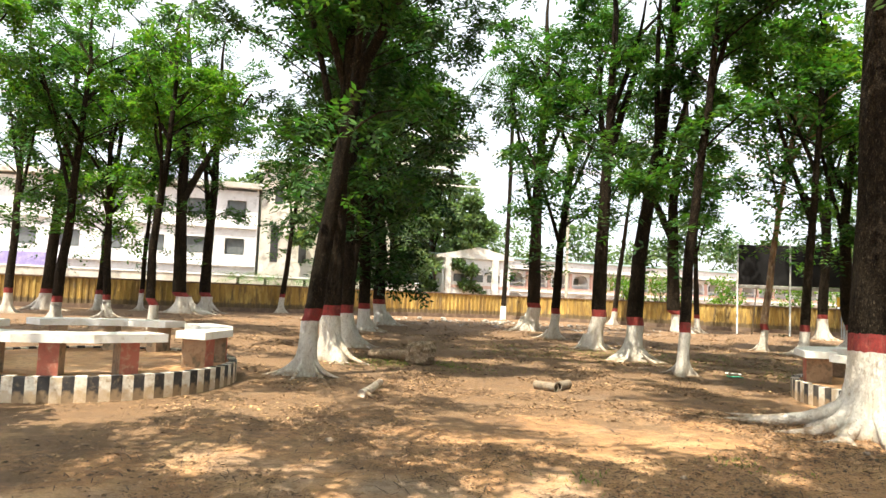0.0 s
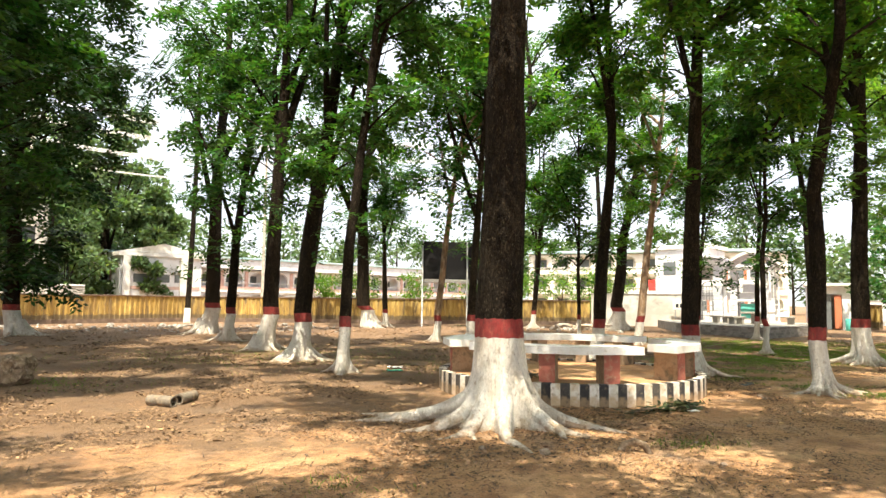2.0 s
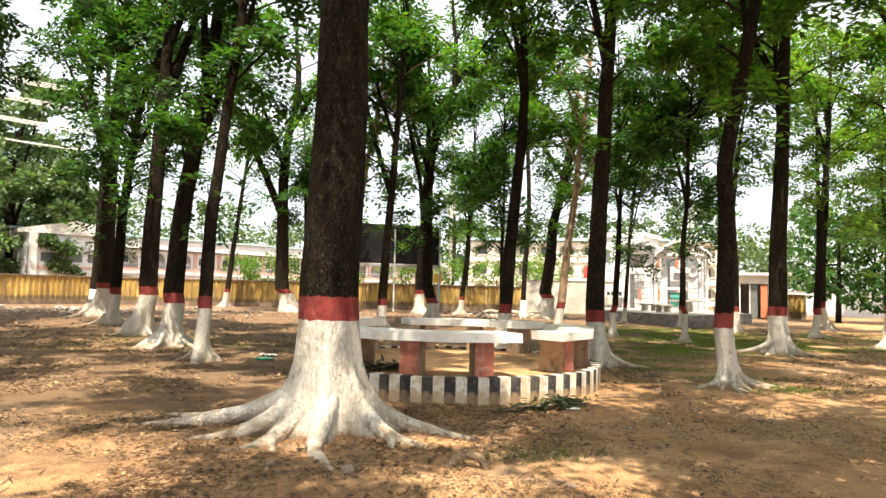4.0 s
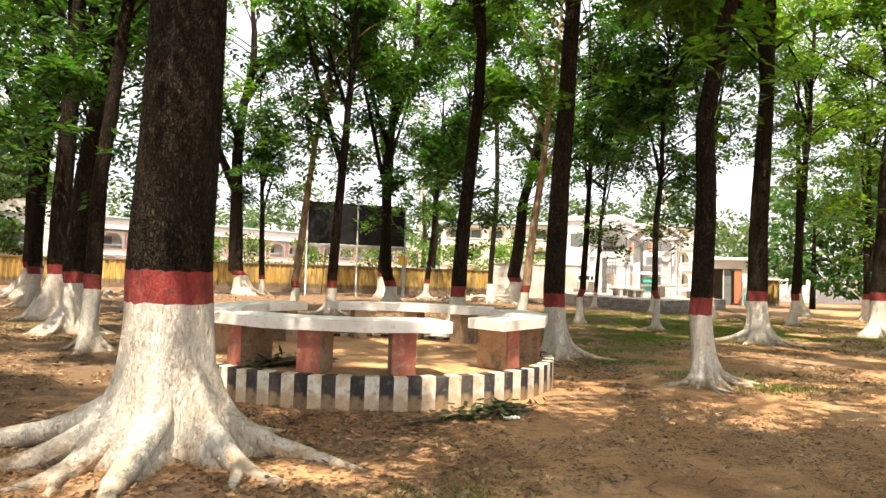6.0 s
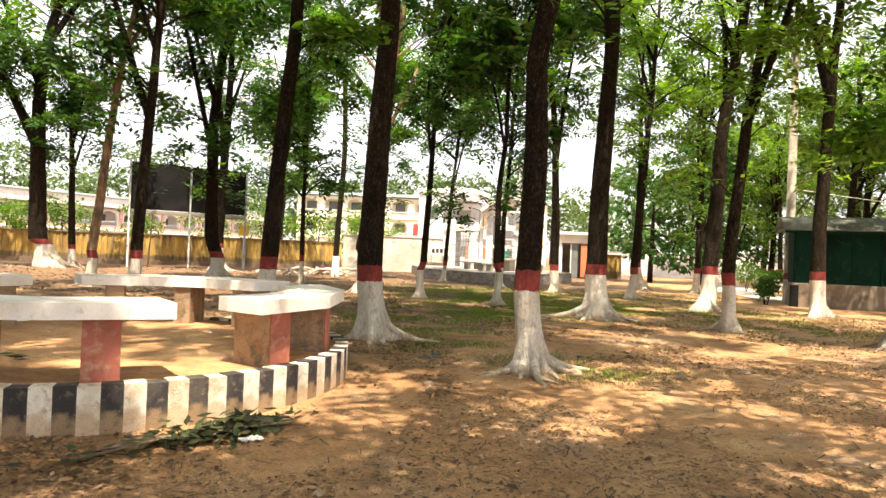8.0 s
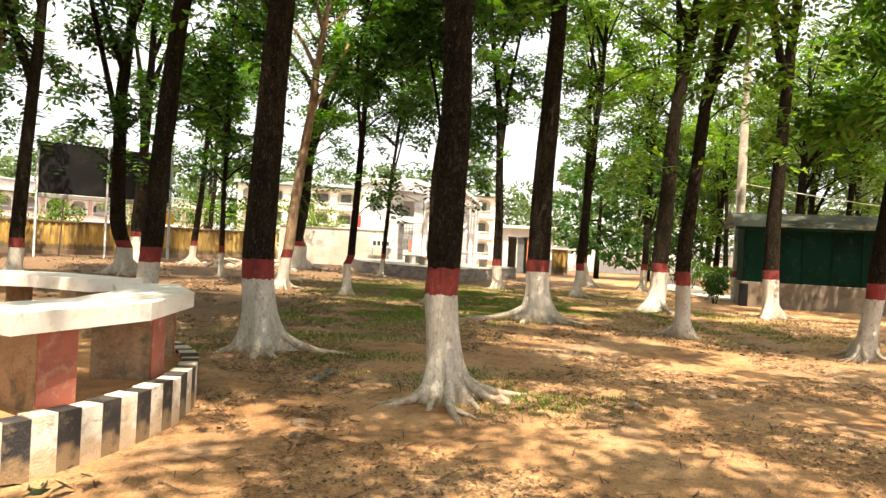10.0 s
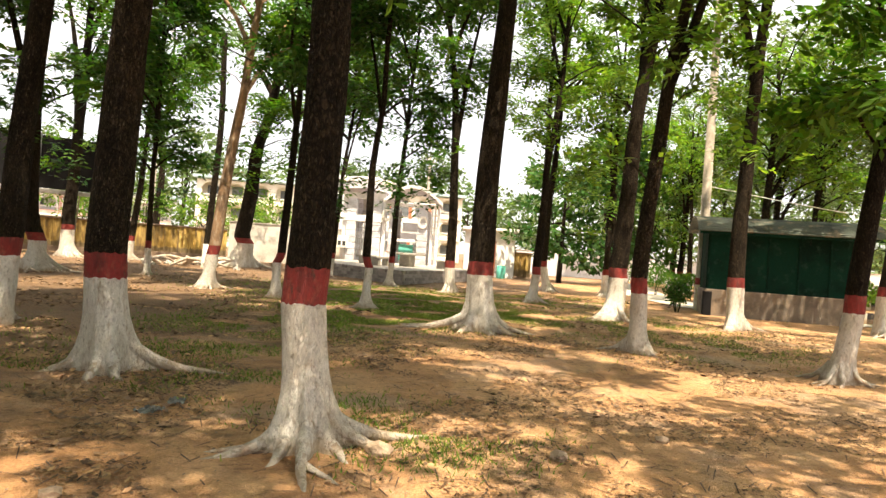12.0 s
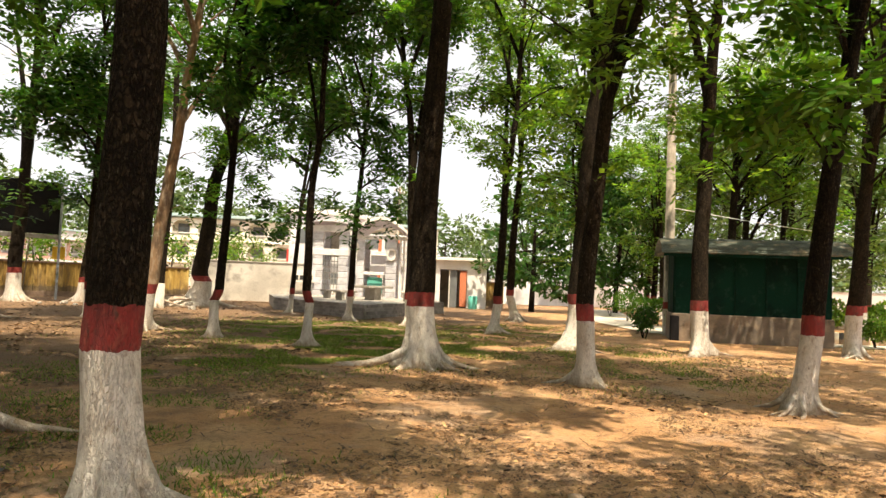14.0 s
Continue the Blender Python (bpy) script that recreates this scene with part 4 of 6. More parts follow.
# ---- buildings ----
def arch_panel(w, h, ow, sill, spring, depth, steps=8, rise=0.75):
    """A wall bay w wide and h high with one round-headed opening ow wide, its jambs depth thick."""
    bm = bmesh.new()
    pts = [(-ow / 2, sill), (-ow / 2, spring)]
    for k in range(1, steps):
        a = math.pi * (1 - k / steps)
        pts.append((ow / 2 * math.cos(a), spring + ow / 2 * rise * math.sin(a)))
    pts += [(ow / 2, spring), (ow / 2, sill)]
    inner = [bm.verts.new((x, 0, z)) for x, z in pts]
    back = [bm.verts.new((x, depth, z)) for x, z in pts]
    outer = [bm.verts.new((-w / 2, 0, z)) for z in (sill, spring)] + [bm.verts.new((-w / 2 + w * k / steps, 0, h)) for k in range(steps + 1)][1:-1]
    tl, tr = bm.verts.new((-w / 2, 0, h)), bm.verts.new((w / 2, 0, h))
    orr = [bm.verts.new((w / 2, 0, spring)), bm.verts.new((w / 2, 0, sill))]
    ring = [outer[0], outer[1]] + outer[2:] + orr
    for k in range(len(inner) - 1):
        bm.faces.new((ring[k], inner[k], inner[k + 1], ring[k + 1]))
        bm.faces.new((inner[k], back[k], back[k + 1], inner[k + 1]))
    bm.faces.new((outer[1], outer[2], tl))
    bm.faces.new((outer[-1], orr[0], tr))
    b0, b1 = bm.verts.new((-w / 2, 0, 0)), bm.verts.new((w / 2, 0, 0))
    bm.faces.new((b0, b1, ring[-1], inner[-1], inner[0], ring[0]))
    return bm


def facade(name, p, q, storeys, storey_h, bay, arched, mat, label, roof=ROOF_TEAL, depth=8.0, plinth=0.3, rail=True, roof_h=0.35, pillars=False):
    p, q = Vector((*p, 0)), Vector((*q, 0))
    length = (q - p).length
    b = empty(name, p.x, p.y, 0, math.degrees(math.atan2(q.y - p.y, q.x - p.x)), label, "building")
    n = max(2, round(length / bay))
    w = length / n
    top = plinth + storeys * storey_h
    part("wall", boxed((0, 1.6, 0), (length, depth, top)), mat, b)
    part("end_wall", boxed((-0.2, 0, 0), (0, depth, top)), mat, b)
    part("end_wall", boxed((length, 0, 0), (length + 0.2, depth, top)), mat, b)
    part("roof", boxed((-0.7, -0.7, top), (length + 0.7, depth + 0.5, top + roof_h), 0.03), roof, b)
    if pillars:
        part("roof_cap", boxed((-0.9, -0.9, top + roof_h), (length + 0.9, depth + 0.7, top + roof_h + 0.22), 0.03), ROOF_TEAL, b)
        post = part("pillar", boxed((-0.2, -0.14, 0), (0.2, 0.02, storey_h - 0.25), 0.01), PINK_BAND, b)
        post.location = (0.2, 0, plinth + storey_h)
        for k in range(1, n):
            child(new("pillar", post.data), b).location = (w * k, 0, plinth + storey_h)
    bay_me = None
    win_me = None
    for s in range(storeys):
        z = plinth + s * storey_h
        part("floor_slab", boxed((-0.1, -0.25, z - 0.2), (length + 0.1, 1.6, z), 0.02), mat, b)
        for k in range(n):
            if bay_me is None:
                bm = arch_panel(w, storey_h - 0.2, w * 0.7, 0.0, storey_h * 0.55, 0.3) if arched else arch_panel(w, storey_h - 0.2, w * 0.5, 0.9, storey_h * 0.68, 0.25, 4, 0.03)
                ob = part("bay", bm, mat, b)
                bay_me = ob.data
            else:
                ob = child(new("bay", bay_me), b)
            ob.location = (w * (k + 0.5), 0, z)
            if win_me is None:
                wb = boxed((-w * 0.22, -0.03, 0.95), (w * 0.22, 0.03, storey_h * 0.72), 0.01)
                wo = part("window", wb, GLASS, b)
                win_me = wo.data
            else:
                wo = child(new("window", win_me), b)
            wo.location = (w * (k + 0.5), 1.57 if arched else 0.28, z)
        if rail:
            part("rail", boxed((0, -0.1, z + 0.85), (length, -0.02, z + 0.95), 0.01), WHITE, b)
            part("parapet", boxed((0, -0.09, z + 0.0), (length, -0.03, z + 0.5), 0.01), PINK_BAND if s == 1 and arched and storeys == 2 else mat, b)
    return b


facade("arcade_building", (-9, 72.5), (48, 100), 2, 2.5, 3.0, True, PLASTER, "long white two-storey arcade with round arches and pink pillars", roof=PLASTER, roof_h=1.1, pillars=True)
facade("school_building", (50, 96), (80, 73), 3, 3.15, 3.4, True, CREAM, "cream three-storey school block with arched verandas", roof_h=0.4)
old = facade("old_building", (-60, 44), (-24, 56), 3, 3.5, 3.6, False, PLASTER, "weathered white three-storey building with dark windows", roof=OLD_PLASTER, roof_h=0.5, rail=False)
tower = empty("stair_tower", -23.5, 56, 0, 10, "stained grey plaster stair block with narrow windows", "building")
part("wall", boxed((0, 0, 0), (5.5, 6, 13.2)), OLD_PLASTER, tower)
part("roof", boxed((-0.5, -0.5, 13.2), (6, 6.5, 13.55), 0.03), OLD_PLASTER, tower)
part("wing", boxed((5.5, 0.6, 0), (12, 6, 9.2)), OLD_PLASTER, tower)
for x, z, h in ((1.0, 4.2, 3.4), (3.6, 4.2, 3.4), (3.8, 9.6, 2.4), (1.2, 9.6, 1.6)):
    part("window", boxed((x, -0.04, z), (x + 0.7, 0.05, z + h), 0.01), DARK, tower)
for x in (6.3, 8.6, 10.3):
    part("window", boxed((x, 0.56, 5.2), (x + 0.9, 0.65, 7.4), 0.01), DARK, tower)
banner = part("banner", boxed((-2.4, -0.03, 0), (2.4, 0.03, 1.6), 0.01), PURPLE)
banner.matrix_world = pose(-41, 48.9, 2.4, 0, 0, 18)
tagged(banner, "faded violet cloth banner hung on the old building", "banner")
# a pale yard wall stands between the boundary and the buildings
yard = empty("yard_wall", -48, 43, 0, 21, "low pale plaster wall before the old building", "wall", kind="structure")
part("body", boxed((0, 0, 0), (42, 0.2, 2.7), 0.02), OLD_PLASTER, yard)
part("coping", boxed((0, -0.06, 2.7), (42, 0.26, 2.82), 0.02), PLASTER, yard)
gate_block = empty("entrance_block", -7.5, 68.5, 0, 25, "white gate block with a wide signboard before the arcade", "building")
part("wall", boxed((0, 0, 0), (8, 2.5, 5.9), 0.03), PLASTER, gate_block)
part("cornice", boxed((-0.3, -0.3, 5.9), (8.3, 2.8, 6.3), 0.03), WHITE, gate_block)
gable = bmesh.new()
for y in (-0.3, 1.2):
    gable.faces.new([gable.verts.new(c) for c in ((-0.3, y, 6.3), (8.3, y, 6.3), (4.0, y, 7.25))])
bmesh.ops.bridge_loops(gable, edges=gable.edges)
part("pediment", gable, WHITE, gate_block)
for k in range(3):
    part("window", boxed((1.2 + 2 * k, -0.04, 3.4), (2.7 + 2 * k, 0.05, 4.2), 0.01), GLASS, gate_block)
part("red_band", boxed((0.2, -0.05, 2.7), (7.8, 0.0, 3.0), 0.01), PINK_BAND, gate_block)
for k in (0, 5.6):
    part("pier", boxed((k + 0.1, -0.35, 0), (k + 0.8, 0, 5.9), 0.02), WHITE, gate_block)


def white_wall(name, p, q, h, label, mat=PLASTER):
    p, q = Vector((*p, 0)), Vector((*q, 0))
    w = empty(name, p.x, p.y, 0, math.degrees(math.atan2(q.y - p.y, q.x - p.x)), label, "wall", kind="structure")
    ln = (q - p).length
    part("body", boxed((0, 0, -0.05), (ln, 0.22, h), 0.01), mat, w)
    part("coping", boxed((-0.05, -0.05, h), (ln + 0.05, 0.27, h + 0.08), 0.01), CONCRETE, w)
    return w


# greyer plaster puts the shade on this white wall into its colour
white_wall("wall_white", (29.6, 45.05), (36.2, 41.4), 2.5, "plain white plaster wall in a shade tone beside the pavilion gate", OLD_PLASTER)
white_wall("wall_east", (58, 44), (76, 26), 2.2, "long white boundary wall behind the far trees")


white_wall("wall_garden", (76, 26), (90, -16), 2.2, "long white boundary wall behind the garden")


def gate_pavilion():
    """An open gate hall: a block-pier tower with a lattice, and a wide vaulted porch beside it."""
    g = empty("gate_pavilion", 39.7, 37.6, 0, -46, "white open gate pavilion with block piers and a curved vault roof", "pavilion")

    def block_pier(x, y, top, w=0.28):
        pier = part("pier", boxed((x - w, y - w, 0), (x + w, y + w, top), 0.01), VAULT, g)
        first = None
        for k in range(int((top - 0.1) / 0.42)):
            if first is None:
                first = part("block_course", boxed((x - w - 0.05, y - w - 0.05, 0.0), (x + w + 0.05, y + w + 0.05, 0.385), 0.02), PIER_BLOCK, pier)
                first.location.z = 0.05
            else:
                child(new("block_course", first.data), pier).location.z = 0.05 + 0.42 * k

    def curved_roof(name, x0, x1, z0, rise, y0, y1, thick, mat):
        verts, faces, st = [], [], 20
        for k in range(st + 1):
            f = k / st
            for dz in (0, thick):
                for y in (y0, y1):
                    verts.append((x0 + (x1 - x0) * f, y, z0 + rise * math.sin(math.pi * (0.06 + 0.88 * f)) + dz))
        for k in range(st):
            a, b = 4 * k, 4 * k + 4
            faces += [(a, b, b + 1, a + 1), (a + 2, a + 3, b + 3, b + 2), (a, a + 2, b + 2, b), (a + 1, b + 1, b + 3, a + 3)]
        faces += [(0, 1, 3, 2), (4 * st, 4 * st + 2, 4 * st + 3, 4 * st + 1)]
        child(new(name, mesh_from(name, verts, faces, mat)), g)

    # the tower
    for x, y in ((-4.75, 0), (-3.05, 0), (-4.75, 2.6), (-3.05, 2.6)):
        block_pier(x, y, 5.0)
    for x in (-5.25, -2.55):
        part("white_post", boxed((x - 0.13, -0.2, 0), (x + 0.13, 0.15, 5.0), 0.02), PLASTER, g)
    for z in (3.2, 4.75):
        part("beam", boxed((-5.3, -0.36, z), (-2.5, 0.3, z + 0.42), 0.02), PLASTER, g)
    part("tower_back", boxed((-4.6, 2.75, 3.2), (-3.2, 2.9, 5.0)), OLD_PLASTER, g)
    for k in range(7):
        part("lattice_bar", boxed((-4.4, -0.04, 0.5 + 0.38 * k), (-3.4, 0.02, 0.56 + 0.38 * k)), STEEL, g)
    for k in range(5):
        part("lattice_bar", boxed((-4.3 + 0.2 * k, -0.06, 0.4), (-4.26 + 0.2 * k, -0.02, 3.2)), STEEL, g)
    curved_roof("tower_roof", -5.9, -2.3, 5.12, 0.28, -0.9, 3.6, 0.13, VAULT)
    # the vaulted porch
    curved_roof("vault", -2.45, 1.3, 4.3, 1.28, -1.1, 4.4, 0.1, VAULT)
    curved_roof("vault_rim", -2.55, 1.38, 4.26, 1.33, -1.24, -1.1, 0.2, WHITE)
    part("beam", boxed((-2.4, -0.2, 4.38), (1.1, 0.15, 4.62), 0.02), PLASTER, g)
    part("low_beam", boxed((-2.3, -0.12, 2.0), (-0.35, 0.1, 2.2), 0.02), PLASTER, g)
    block_pier(-1.95, 0, 4.38, 0.2)
    block_pier(0.1, 0, 4.38, 0.3)
    block_pier(0.1, 3.4, 4.38, 0.3)
    block_pier(-1.95, 3.4, 4.38, 0.2)
    for k in range(3):
        part("white_post", boxed((0.62 + 0.2 * k, -0.2 + 0.5 * k, 0), (0.76 + 0.2 * k, 0.0 + 0.5 * k, 4.6), 0.02), PLASTER, g)
    for k in range(9):
        part("louvre", boxed((0.6, -0.1, 0.5 + 0.42 * k), (1.18, 0.05, 0.58 + 0.42 * k), 0.01), WHITE, g)
    for x, z in ((0.1, 3.4), (-2.35, 3.75)):
        ring = bmesh.new()
        for k in range(20):
            a0, a1 = 2 * math.pi * k / 20, 2 * math.pi * (k + 1) / 20
            q = [ring.verts.new((x + 0.75 * r * math.cos(a), y, z + r * math.sin(a))) for a in (a0, a1) for r, y in ((0.26, -0.5), (0.42, -0.5), (0.42, -0.3), (0.26, -0.3))]
            for m in range(4):
                ring.faces.new((q[m], q[(m + 1) % 4], q[4 + (m + 1) % 4], q[4 + m]))
        bmesh.ops.remove_doubles(ring, verts=ring.verts, dist=0.001)
        part("ring_ornament", ring, WHITE, g)
    part("turquoise_gate", boxed((-1.5, 0.4, 0.75), (-0.5, 0.46, 1.85), 0.01), TURQUOISE, g)
    for k in range(6):
        part("grille_bar", boxed((-0.46 + 0.11 * k, 0.3, 0.5), (-0.42 + 0.11 * k, 0.34, 2.0)), STEEL, g)
    for z in (0.9, 1.4, 1.9):
        part("cross_rail", boxed((-0.5, 0.28, z), (0.0, 0.36, z + 0.06), 0.01), WHITE, g)
    part("sign_board", boxed((-1.35, 0.9, 2.75), (0.0, 0.98, 3.35), 0.01), VAULT, g)
    # the hall seen through the porch, with white rails and red shutters
    hall = empty("rear_hall", 44.2, 42.6, 0, -46, "white two-storey hall with red shutters behind the gate porch", "building")
    part("wall", boxed((-5.6, 0, 0), (1.4, 4, 5.2)), PLASTER, hall)
    for z in (0.4, 3.2):
        for k in range(4):
            part("window", boxed((-5.0 + 1.5 * k, -0.05, z + 0.9), (-4.0 + 1.5 * k, 0.03, z + 1.7), 0.01), GLASS, hall)
            part("shutter", boxed((-3.98 + 1.5 * k, -0.07, z + 0.7), (-3.74 + 1.5 * k, 0.02, z + 1.75), 0.01), ORANGE, hall)
        for k in range(3):
            part("balcony_rail", boxed((-5.5, -0.5, z + 0.15 + 0.22 * k), (1.3, -0.44, z + 0.24 + 0.22 * k), 0.01), WHITE, hall)
    # a low gate house with an open doorway
    wing = empty("gate_house", 42.55, 36.15, 0, -46, "low white gate house with a dark doorway and an orange shutter", "building")
    part("wall", boxed((0, 0, 0), (0.35, 3.5, 3.2)), PLASTER, wing)
    part("wall", boxed((2.2, 0, 0), (3.5, 3.5, 3.2)), PLASTER, wing)
    part("lintel", boxed((0.35, 0, 2.6), (2.2, 3.5, 3.2)), PLASTER, wing)
    part("back_wall", boxed((0.35, 3.3, 0), (2.2, 3.5, 2.6)), OLD_PLASTER, wing)
    part("roof", boxed((-0.2, -0.4, 3.2), (3.7, 3.7, 3.4), 0.02), WHITE, wing)
    part("door_frame", boxed((0.95, 0.05, 0), (1.02, 0.15, 2.6), 0.01), WHITE, wing)
    part("door", boxed((1.02, 0.08, 0.02), (1.5, 0.13, 2.55), 0.01), GLASS, wing)
    part("shutter", boxed((1.7, -0.05, 0.1), (2.15, 0.05, 2.5), 0.02), ORANGE, wing)
    drum = empty("water_drum", 43.6, 33.6, 0, 0, "turquoise plastic water drum by the gate house", "drum")
    tube_part("body", [(0, 0, 0), (0, 0, 0.06), (0, 0, 0.42), (0, 0, 0.8), (0, 0, 0.86)], [0.27, 0.3, 0.31, 0.3, 0.26], TURQUOISE, drum, 18)
    tube_part("lid", [(0, 0, 0.86), (0, 0, 0.9)], [0.24, 0.22], WHITE, drum, 18)
    tank = empty("stair_house", 41.5, 52.5, 0, -60, "white block with parapet rising behind the gate", "building")
    part("wall", boxed((0, 0, 0), (5, 5, 7.0)), PLASTER, tank)
    part("parapet", boxed((-0.2, -0.2, 7.0), (5.2, 5.2, 7.4), 0.02), WHITE, tank)
    for k in range(2):
        part("window", boxed((0.8 + 2.1 * k, -0.04, 4.6), (2.0 + 2.1 * k, 0.05, 5.8), 0.01), GLASS, tank)


gate_pavilion()
sign = empty("shop_sign", 35.4, 41.2, 0, -30, "small pale signboard with dark illegible writing", "sign")
part("board", boxed((-0.75, -0.1, 1.35), (0.75, -0.04, 2.15), 0.01), WHITE, sign)
for k in range(4):
    part("lettering_bar", boxed((-0.55 + 0.3 * k, -0.125, 1.5), (-0.33 + 0.3 * k, -0.105, 1.8)), DARK, sign)
part("post", boxed((-0.6, -0.04, 0), (-0.52, 0.04, 1.4), 0.01), STEEL, sign)
part("post", boxed((0.52, -0.04, 0), (0.6, 0.04, 1.4), 0.01), STEEL, sign)
red = empty("red_sign", 46.5, 58, 0, -30, "red signboard above the far wall", "sign")
part("board", boxed((-1.4, -0.05, 3.2), (1.4, 0.05, 4.4), 0.03), SIGN_RED, red)
part("post", boxed((-0.06, 0.05, 0), (0.06, 0.15, 3.4), 0.01), STEEL, red)


def platform():
    p = empty("platform", 0, 0, 0, 0, "low grey block platform before the gate pavilion", "platform", kind="structure")
    poly = [(28.2, 33.0), (27.6, 25.4), (36.2, 29.2), (38.5, 32.5), (36.5, 39.5), (32.5, 40.5)]
    bm = bmesh.new()
    lo, hi = [bm.verts.new((x, y, -0.05)) for x, y in poly], [bm.verts.new((x, y, 0.58)) for x, y in poly]
    for k in range(len(poly)):
        j = (k + 1) % len(poly)
        bm.faces.new((lo[k], lo[j], hi[j], hi[k]))
    bm.faces.new(hi)
    part("core", bm, CONCRETE, p)
    for k in range(2):
        a, b = Vector(poly[k]), Vector(poly[k + 1])
        d = (b - a)
        n = round(d.length / 0.5)
        shared = None
        for c in range(4):
            for m in range(n):
                if shared is None:
                    ob = part("block", boxed((0.008, -0.05, 0.008), (d.length / n - 0.008, 0.03, 0.142), 0.008), GREY_BRICK, p)
                    shared = ob.data
                else:
                    ob = child(new("block", shared), p)
                s = (m + (0.5 if c % 2 else 0)) / n
                if s > 1 - 0.6 / n and c % 2:
                    s = 1 - 1.0 / n
                ob.matrix_basis = pose(*(a + d * s), 0.15 * c, 0, 0, math.degrees(math.atan2(d.y, d.x)) + 0)
    table = empty("picnic_table", 33.2, 31.5, 0.58, 20, "concrete table slab on a thick pedestal", "table")
    part("tabletop", boxed((-1.3, -0.5, 0.62), (1.3, 0.5, 0.74), 0.02), CONCRETE, table)
    part("pedestal", boxed((-0.35, -0.3, 0), (0.35, 0.3, 0.62), 0.02), CONCRETE, table)
    first = empty("stone_bench", 31.0, 31.0, 0.58, 20, "small concrete bench on the platform", "bench", "platform benches")
    part("seat", boxed((-0.8, -0.22, 0.36), (0.8, 0.22, 0.46), 0.02), CONCRETE, first)
    part("support", boxed((-0.6, -0.18, 0), (-0.35, 0.18, 0.36), 0.01), CONCRETE, first)
    part("support", boxed((0.35, -0.18, 0), (0.6, 0.18, 0.36), 0.01), CONCRETE, first)
    copy_thing(first, pose(34.9, 30.6, 0.58, 0, 0, 40))
    copy_thing(first, pose(32.2, 33.6, 0.58, 0, 0, 10))


platform()


# ---- kiosk ----
def kiosk():
    k = empty("kiosk", 31.14, 14.15, 0, -60.5, "dark green sheet-metal kiosk on a concrete base with ribbed roof", "kiosk")
    L, D = 4.75, 3.0
    part("base", boxed((0, 0, -0.05), (L, D, 0.88), 0.02), BASE_CONCRETE, k)
    part("drum_stain", boxed((-0.02, -0.02, 0.0), (0.25, 0.3, 0.8), 0.01), BOARD, k)
    for i in range(5):
        part("wall_panel", boxed((0.1 + i * (L - 0.2) / 5, 0.06, 0.88), (0.09 + (i + 1) * (L - 0.2) / 5, 0.11, 2.85), 0.008), GREEN_TIN, k)
    for i in range(3):
        part("wall_panel", boxed((0.06, 0.12 + i * 0.93, 0.88), (0.10, 0.11 + (i + 1) * 0.93, 2.85), 0.008), GREEN_TIN, k)
        part("wall_panel", boxed((L - 0.1, 0.12 + i * 0.93, 0.88), (L - 0.06, 0.11 + (i + 1) * 0.93, 2.85), 0.008), GREEN_TIN, k)
    part("back_wall", boxed((0.1, D - 0.15, 0.88), (L - 0.1, D - 0.1, 2.95)), GREEN_TIN, k)
    for i in range(6):
        part("batten", boxed((0.08 + i * (L - 0.2) / 5, 0.03, 0.9), (0.13 + i * (L - 0.2) / 5, 0.07, 2.85), 0.005), GREEN_TIN, k)
    # roof: ribbed sheet bent down over the eave
    verts, faces = [], []
    prof = [(-0.62, 2.8), (-0.5, 2.92), (-0.25, 3.07), (0.1, 3.2), (0.6, 3.31), (1.5, 3.37), (2.4, 3.3), (3.1, 3.12), (3.5, 2.9)]
    nx = 100
    for i in range(nx + 1):
        x = -0.35 + (L + 0.7) * i / nx
        for y, z in prof:
            verts.append((x, y, z + (0.004 if i % 2 else -0.004)))
    m = len(prof)
    for i in range(nx):
        for j in range(m - 1):
            a = i * m + j
            faces.append((a, a + m, a + m + 1, a + 1))
    roof = child(new("roof", mesh_from("roof", verts, faces, ROOF_TIN)), k)
    sol = roof.modifiers.new("thick", "SOLIDIFY")
    sol.thickness = 0.02
    for (y0, z0), (y1, z1) in zip(prof[:5], prof[1:6]):
        n = max(2, round(math.hypot(y1 - y0, z1 - z0) / 0.075))
        for q in range(n):
            y, z = y0 + (y1 - y0) * q / n, z0 + (z1 - z0) * q / n
            part("roof_lap", boxed((-0.37, y - 0.014, z + 0.004), (L + 0.37, y + 0.014, z + 0.034), 0.006), ROOF_TIN, roof)
    part("eave_board", boxed((-0.3, -0.56, 2.7), (L + 0.3, -0.53, 2.84), 0.005), GREEN_TIN, k)
    tube_part("hook_rod", [(3.0, -0.5, 2.82), (3.0, -0.5, 2.5)], [0.012, 0.012], BOARD, k, 6)



kiosk()


# ---- beds at the road ----
def striped_kerb(p, q, n):
    p, q = Vector((*p, 0)), Vector((*q, 0))
    k0 = empty("bed_kerb", p.x, p.y, 0, math.degrees(math.atan2(q.y - p.y, q.x - p.x)), "low garden kerb painted in black and white blocks", "kerb")
    w = (q - p).length / n
    pair = [part("kerb_block", boxed((0.004, 0, -0.05), (w - 0.004, 0.15, 0.42), 0.01), m, k0) for m in (KERB_WHITE, KERB_BLACK)]
    pair[1].location.x = w
    for i in range(2, n):
        child(new("kerb_block", pair[i % 2].data), k0).location = (w * i, 0, 0)


striped_kerb((35.3, 10.6), (42.5, 3.0), 32)
striped_kerb((44.6, 17.5), (58, 8.0), 40)


